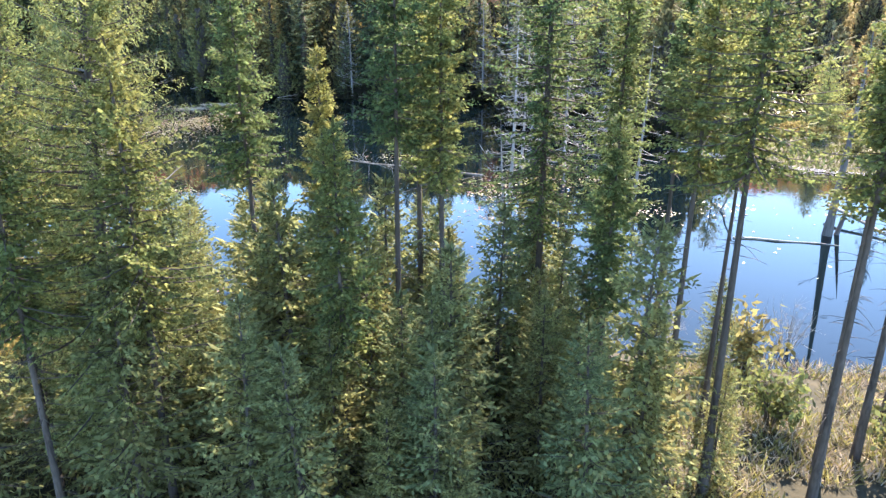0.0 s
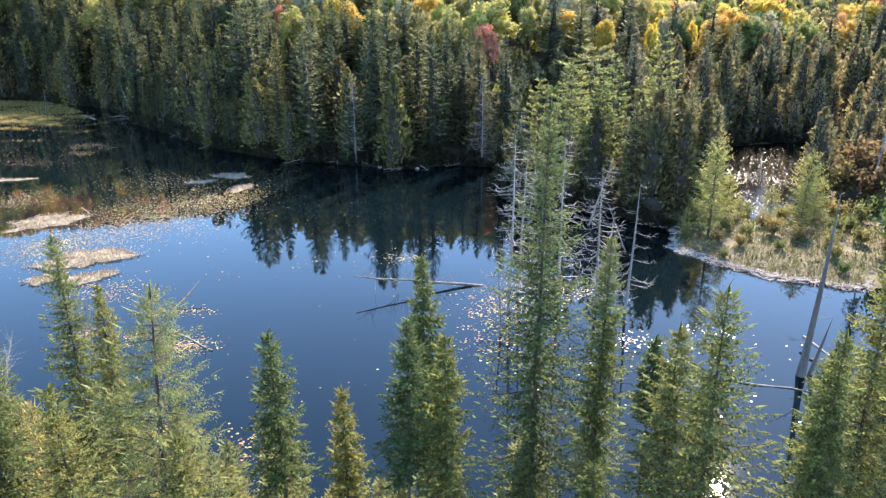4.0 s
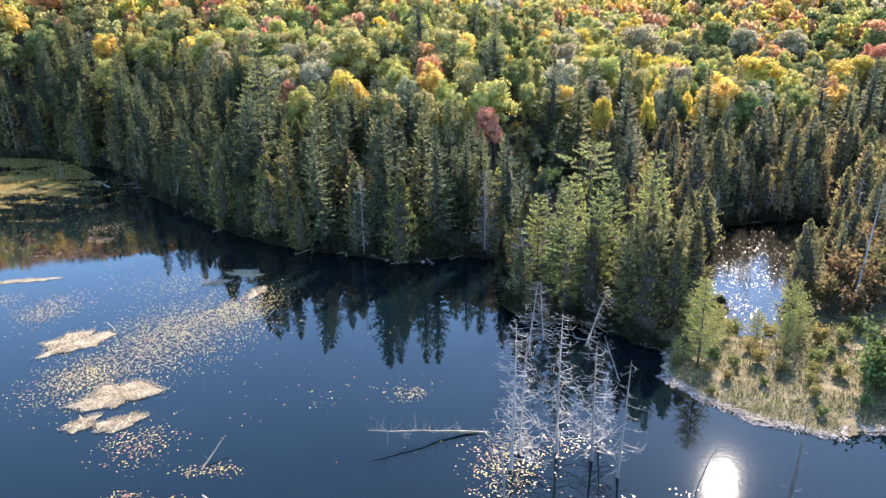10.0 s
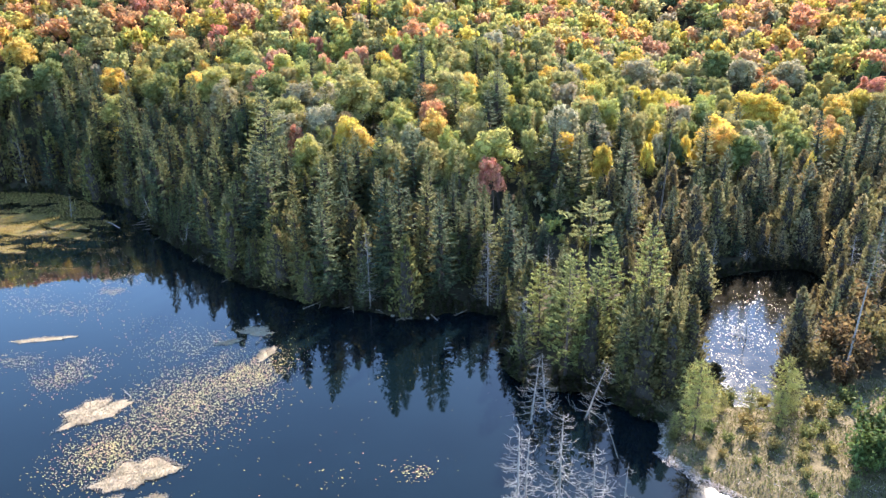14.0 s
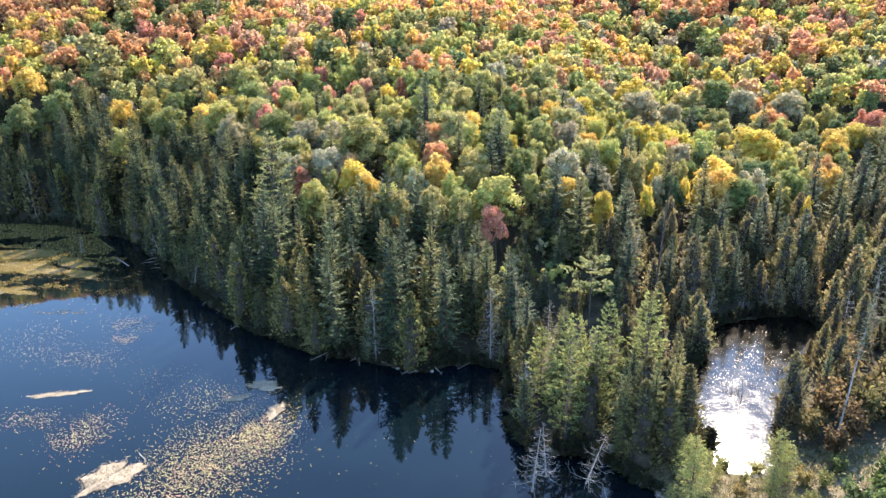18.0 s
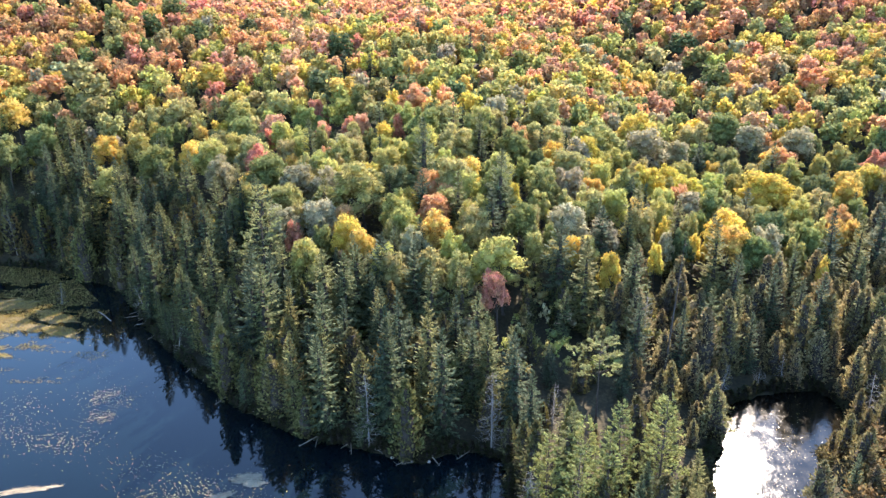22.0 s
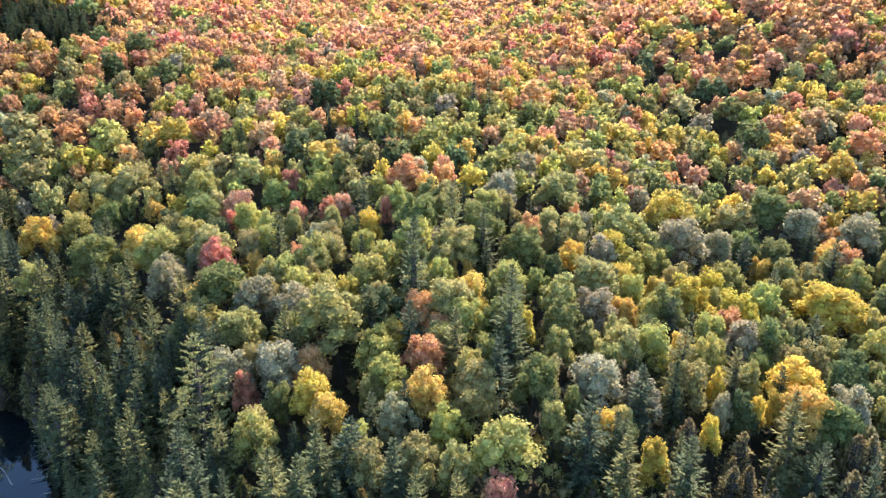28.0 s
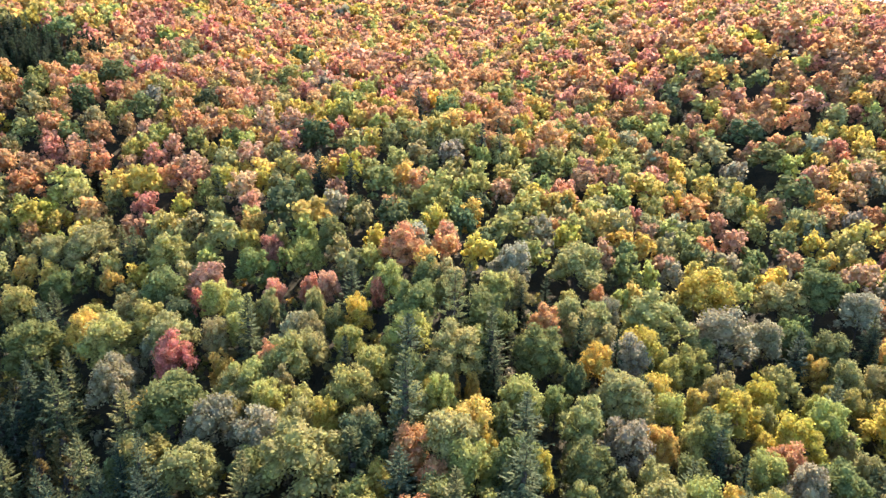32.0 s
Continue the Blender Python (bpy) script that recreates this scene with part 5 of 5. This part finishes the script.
TAN = "pale tan mat of dead sedge floating on the lake"
for cx, cy, rx, ry, turn, n in [(-43.2, 77.6, 5.0, 3.1, 18, 2900), (-44.6, 71.0, 1.3, 2.3, -35, 700), (-40.0, 71.2, 3.1, 1.5, 40, 1000), (-56.5, 93.2, 5.4, 3.2, 45, 2200),
                                (-38.5, 121.6, 3.4, 1.8, -10, 900), (-34.2, 112.3, 1.5, 2.6, -20, 600), (-42.5, 117.0, 2.4, 1.0, 20, 400), (-79, 119, 5.5, 0.9, 12, 500)]:
    sedge_mat(cx, cy, rx, ry, turn, n, M_DRYGRASS, TAN)
for cx, cy, rx, ry, turn, n in [(-108, 186, 6, 2.4, -30, 1500), (-124, 174, 7, 2.2, 25, 1500), (-140, 207, 8, 2.4, 10, 1300), (-133, 182, 5, 1.6, -25, 800), (-119, 199, 6, 1.6, -15, 900),
                                (-127, 192, 13, 4.5, -12, 5200), (-136, 204, 12, 3.6, 4, 3600), (-114, 195, 7, 2.6, -18, 2200), (-118, 172.5, 4.5, 1.2, -8, 700)]:
    sedge_mat(cx, cy, rx, ry, turn, n, M_MARSH, "yellow-brown sedge mat at the marshy head of the lake", 0.5)


def head(n):
    """Uneven rafts of sunken weed over the marshy head of the lake."""
    x, y = rng.uniform(-190, -88, n), rng.uniform(158, 250, n)
    w = wave(x * 0.8, y * 1.9) + 0.7 * wave(x * 0.31 + 3, y * 0.62) + 0.5 * wave(x * 2.3, y * 3.1)
    k = (w > 0.35) & (shore(x, y) < -0.2) & (y < 190)
    return x[k], y[k], np.zeros(k.sum())


def bog(n):
    """Lanes of standing sedge further in."""
    x, y = rng.uniform(-200, -96, n), rng.uniform(176, 256, n)
    w = wave(x * 0.37, y * 1.1) + 0.8 * wave(x * 0.17 + 3, y * 0.43) + 0.6 * wave(x * 1.3 + y * 0.4, y * 2.1)
    k = (w > -0.35) & (x < -101 - 0.9 * np.maximum(0, y - 200) - 0.5 * np.maximum(0, 190 - y)) & (shore(x, y) < 1)
    return x[k], y[k], np.zeros(k.sum())


g = rosette(100000, bog, 0.5, 0.08, 1.0, rng)
tagged(new("bog_sedge", g.mesh("bog_sedge", M_MARSH)), "golden-tan sedge growing in lanes at the head of the lake", "grass", kind="stuff")


g = rosette(60000, head, 0.3, 0.12, 2.2, rng)
tagged(new("floating_weed", g.mesh("floating_weed", M_WEED)), "olive-brown rafts of floating weed at the marshy head of the lake", "water weed", kind="stuff")

# lily pads: centre, spread and number of each drift
DRIFTS = [(-43, 95, 9, 11, 4600), (-50, 82, 5.5, 6, 1700), (-35, 105, 6, 7, 2600), (-47, 116, 12, 7, 900), (-36, 67, 3.5, 3.5, 420), (-23, 54.5, 2.0, 1.4, 320), (-33.5, 57, 1.8, 1.3, 170), (-28.5, 56.2, 1.4, 1.2, 140),
          (-26, 61.8, 3.2, 1.0, 140), (-67, 105, 4.5, 6, 900), (-76, 150, 6, 3.5, 150), (-93, 138, 9, 5, 260), (-5.5, 77.3, 2.4, 1.6, 120), (6, 62, 3.6, 5.5, 800),
          (13, 66, 3.5, 2.2, 200)]
DRIFTS += [(4, 54, 2.8, 3, 190), (17, 55, 2.2, 1.6, 100), (-14, 38.5, 1.8, 3, 150), (24, 56, 2.5, 1.6, 50), (-20, 90, 24, 24, 130), (10, 50, 18, 7, 130), (-90, 165, 10, 8, 160), (-16, 76, 5, 3, 40)]
BRIGHT = [(47, 104, 4, 8, 420), (55, 118, 6, 8, 600), (64, 132, 6, 7, 300), (72, 142, 7, 6, 80), (45, 97, 3, 3, 60)]
DRIFTS += [(-99, 147, 8, 6, 260), (-79, 152, 5, 4, 320), (-80, 134, 8, 5, 360), (-76.5, 143.5, 3, 2, 200), (-80, 110, 6, 3, 400), (-60, 126, 6, 4, 160)]
DRIFTS += BRIGHT
P = np.concatenate([rng.normal((cx, cy), (sx * 0.62, sy * 0.62), (n, 2)) for cx, cy, sx, sy, n in DRIFTS])
P = P[shore(P[:, 0], P[:, 1]) < -0.4]
P = P[(np.abs(P[:, 0] - 28.7) > 0.8) | (np.abs(P[:, 1] - 48.8) > 0.8)]
ang = np.arange(8) * 2 * np.pi / 8
R = rng.uniform(0.045, 0.115, len(P))
tilt = rng.normal(0, 0.06, (len(P), 2)) * np.where((P[:, 0] > 36) & (P[:, 1] > 85), 2.6, 1.0)[:, None]
R *= np.where((P[:, 0] > 36) & (P[:, 1] > 85), 0.85, 1.0)
px, py = P[:, :1] + R[:, None] * np.cos(ang), P[:, 1:] + 0.85 * R[:, None] * np.sin(ang)
pz = 0.02 + (px - P[:, :1]) * tilt[:, :1] + (py - P[:, 1:]) * tilt[:, 1:] + rng.uniform(0, 0.012, (len(P), 1))
ring = np.stack([px, py, pz], 2)
red = rng.uniform(0, 1, len(P)) < np.where(P[:, 0] > 30, 0.1, np.where((P[:, 0] < -60) | (P[:, 1] < 70), 0.35, 0.18))
for k, mat, label in ((~red, M_PADS, "yellow and tan lily pads scattered on the water"), (red, M_REDPADS, "reddish lily pads drifting among yellow ones")):
    me = mesh_from("lily_pads", ring[k].reshape(-1, 3), np.arange(k.sum() * 8).reshape(-1, 8), mat)
    tagged(new("lily_pads", me), label, "lily pads", kind="stuff")


# ---- the marsh and old beaver dam between lake and pond ----
xs, ys = np.arange(25, 76, 0.8), np.arange(62, 99.5, 0.8)
mv, mf = sheet(xs, ys, lambda x, y: ground_z(x, y) + 0.03)
ok = shore(mv[:, 0], mv[:, 1]) > -0.3
mf = mf[ok[mf].all(1)]
tagged(new("marsh_peat", mesh_from("marsh_peat", mv, mf, M_MUD, True)), "tan boggy marsh ground between lake and pond", "marsh", kind="structure")


def on_land(x0, x1, y0, y1, dmin, dmax, q):
    def area(n):
        x, y = q.uniform(x0, x1, n), q.uniform(y0, y1, n)
        d = shore(x, y)
        k = (d > dmin) & (d < dmax) & (wave(x * 1.5, y * 1.5) > -0.75)
        x, y = x[k], y[k]
        return x, y, ground_z(x, y)
    return area


def stuff(name, g, mat, label, category):
    return tagged(new(name, g.mesh(name, mat)), label, category, kind="stuff")


q = np.random.default_rng(31)
stuff("marsh_sedge", rosette(26000, on_land(27, 70, 64, 99, 0.7, 30, q), 0.65, 0.05, 0.6, q), M_GRASS, "yellow-green sedge and grass on the marsh", "grass")
stuff("dry_marsh_sedge", rosette(4000, on_land(27, 75, 63, 99, 0.05, 30, q), 0.5, 0.05, 0.8, q), M_DRYGRASS, "dry straw-coloured sedge at the marsh edge", "grass")
g = Geo()
xa, ya, za = on_land(27, 80, 62, 92, -0.5, 1.2, q)(26000)
# sticks added inland, standing in for pale dry pads and wet glints
xb, yb, zb = on_land(29, 66, 68, 95, 2, 30, q)(1500)
x, y, z = np.append(xa[:1900], xb[:330]), np.append(ya[:1900], yb[:330]), np.append(za[:1900], zb[:330])
for a, b, c in zip(x, y, z):
    L, r = q.uniform(0.3, 1.2), q.uniform(0, 6.28)
    d = np.array([math.cos(r), math.sin(r), q.uniform(-0.1, 0.25)]) * L / 2
    g.tube([np.array([a, b, max(c, 0) + 0.12]) - d, np.array([a, b, max(c, 0) + 0.12]) + d], [0.024, 0.014], 4)
stuff("beaver_sticks", g, M_STICK, "pale gnawed sticks heaped along the old beaver dam, others inland standing in for wet glints", "sticks")

plant(("larch", 0), larch_tree(740, 12.6, 3.3, 10, 0.36, 0.8), placed(33.8, 83.4, turn=20), "slim feathery yellow-green larch on the marsh", "larches")
plant(("larch", 1), larch_tree(741, 10.0, 3.2, 10, 0.36, 0.8), placed(48.8, 89.0), "feathery yellow-green larch on the marsh", "larches")
for i, (x, y, s) in enumerate([(37.5, 87.5, 0.55), (44.5, 90.0, 0.5), (35.6, 90.5, 0.65), (51.5, 91.5, 0.6), (46.5, 85.5, 0.5), (40.5, 90.5, 0.35), (31.5, 85.0, 0.3)]):
    plant(("larch", i % 2), None, placed(x, y, s, 60 * i, squash=1.15), "small bushy yellow-green larch on the marsh", "larches")


def shrub(seed, h, r, leaves, size, mat, label, bare=False):
    def make():
        q = np.random.default_rng(seed)
        ob = thing("shrub", label, "shrub")
        w = Geo()
        tips = []
        for _ in range(14):
            a, s = q.uniform(0, 6.28), q.uniform(0.3, 1) * r
            tip = np.array([s * math.cos(a), s * math.sin(a), h * q.uniform(0.6, 1.0)])
            w.tube([(0.1 * math.cos(a), 0.1 * math.sin(a), 0), tip * (0.45, 0.45, 0.55), tip], [0.045, 0.03, 0.008], 3)
            tips.append(tip)
            for _ in range(7 if bare else 3):
                b = tip * q.uniform(0.45, 0.95)
                w.tube([b, b + unit(q.normal(0, 1, 3) + np.array([0, 0, 0.8])) * 0.25 * h], [0.014, 0.004], 3)
        part("branch_spray", w, M_DEAD if bare else M_BARK, ob)
        if leaves:
            t = np.array(tips)[q.integers(0, 14, leaves)]
            c = t * q.uniform(0.35, 1.05, (leaves, 1)) + q.normal(0, 0.14 * r + 0.1, (leaves, 3))
            c[:, 2] = np.abs(c[:, 2])
            d = unit(q.normal(0, 1, (leaves, 3)) + np.array([0, 0, 0.4]))
            g = Geo()
            g.blades(c, d * size * q.uniform(0.5, 1.2, (leaves, 1)), unit(np.cross(d, q.normal(0, 1, (leaves, 3)))) * size * 0.45)
            part("foliage", g, mat, ob)
        return ob
    return make


M_RUSSET = foliage("russet_leaves", [(0.0, (0.16, 0.11, 0.055)), (0.6, (0.2, 0.14, 0.065)), (1.0, (0.15, 0.14, 0.055))], through=0.4, spread=0.5, refl=0.6)
M_JUNIPER = foliage("dense_evergreen", [(0.0, (0.09, 0.13, 0.04)), (1.0, (0.12, 0.15, 0.05))], through=0.3, spread=0.5)
for i, (x, y, s) in enumerate([(60, 101, 1.1), (63.5, 105, 1.3), (67, 108, 1.2), (70, 112, 1.3), (66, 99, 1.2), (71, 104, 1.35), (75, 109, 1.3), (74, 117, 1.2), (78, 122, 1.2), (82, 128, 1.2), (61, 95, 0.9), (80, 113, 1.3),
                              (58.5, 107, 0.8), (69, 122, 0.9), (38.5, 97, 0.7), (39.5, 103, 0.7)]):
    plant(("russet", i % 3), shrub(760 + i % 3, 6.0, 2.3, 700, 0.42, M_RUSSET, "russet-brown alder thicket by the pond"), placed(x, y, s, 50 * i), "", "alder shrubs by the pond")
for i, (x, y, s) in enumerate([(53.5, 75.5, 1.0), (57.5, 79.5, 1.1), (59, 73.5, 1.0), (62, 84, 1.2)]):
    plant(("juniper", i % 2), shrub(770 + i % 2, 5.5, 3.0, 1500, 0.4, M_JUNIPER, "dense rounded dark green bush at the marsh edge"), placed(x, y, s, 50 * i), "", "evergreen bushes on the marsh")
for i, (x, y, s) in enumerate([(43.5, 80, 0.35), (47.5, 79.5, 0.3), (36, 78.5, 0.25), (31, 84, 0.25), (52, 84, 0.35), (40, 77, 0.22), (55, 70, 0.25), (45, 74, 0.3), (49, 82, 0.42), (38, 82, 0.3), (56, 88, 0.45), (60, 92, 0.5), (42, 86, 0.35), (58, 69, 0.3), (64, 72, 0.45), (68, 78, 0.6), (34, 80.5, 0.28), (41.5, 82.5, 0.42), (46, 77, 0.32), (50.5, 78.5, 0.36), (53, 89, 0.5), (36.5, 84.5, 0.32), (33, 76, 0.2), (44, 70.5, 0.22), (50, 72, 0.28), (39, 93, 0.5), (43, 94.5, 0.45), (48, 93, 0.4)]):
    plant(("bog", i % 2), shrub(775 + i % 2, 5.5, 3.2, 700, 0.5, M_SHRUB, "low olive bog shrub among sedge"), placed(x, y, s, 50 * i), "", "bog shrubs on the marsh")
for i, (x, y, s) in enumerate([(-36.2, 46.8, 1.0), (-33.5, 45.2, 1.1), (-13.6, 35.4, 0.6), (70, 153.5, 0.9), (-16.8, 33, 0.7), (17, 30.5, 0.7), (11, 30, 0.6), (54, 117, 0.8), (-62, 161.2, 0.55), (-76, 177.4, 0.6), (-93, 200.5, 0.7)]):
    plant(("bare", i % 2), shrub(780 + i % 2, 5.0, 2.2, 0, 0, None, "bare silver-grey shrub at the water's edge", True), placed(x, y, s, 50 * i), "", "bare shrubs at the waterline")


def lean_spruce():
    q = np.random.default_rng(790)
    ob = thing("spruce_tree", "thin leaning spruce with a bare stem and a tufted top", "tree")
    tg, bg, ng = conifer(27, 1.5, 0.6, q, step=0.6, per=5, twigs=2, twig=0.8, fat=0.4, dead_below=20, trunk_r=0.2)
    part("trunk", tg, M_DEAD, ob, "", True)
    part("branch_spray", bg, M_DEAD, ob)
    part("foliage", ng, M_SPRUCE, ob)
    return ob


plant(("leanspruce", 0), lean_spruce, placed(62.4, 97.4, lean=(-12, 12)))

# ---- undergrowth of the near bank ----
q = np.random.default_rng(33)
stuff("bank_undergrowth", rosette(42000, on_land(-26, 24, 13, 34, 0.2, 60, q), 0.55, 0.035, 0.9, q), M_SHRUB, "leafy green and russet undergrowth under the spruces", "undergrowth")
stuff("bank_grass", rosette(12000, on_land(-46, -15, 27, 47, 0.2, 18, q), 0.9, 0.06, 0.6, q), M_BANKGRASS, "yellowing grass and leaves on the sunny bank", "grass")
stuff("bank_straw", rosette(14000, on_land(5, 26, 18, 33, 0.1, 16, q), 0.55, 0.025, 0.8, q), M_DRYGRASS, "dry straw-coloured grass on the open bank", "grass")
for i in range(18):
    x, y = q.uniform(-26, 22), q.uniform(20, 32)
    if shore(np.array([x]), np.array([y]))[0] > 0.5:
        plant(("bankshrub", i % 3), shrub(795 + i % 3, 3.0, 1.6, 600, 0.22, M_SHRUB, "leafy olive shrub on the bank"), placed(x, y, q.uniform(0.6, 1.3), q.uniform(0, 360)), "", "shrubs on the near bank")
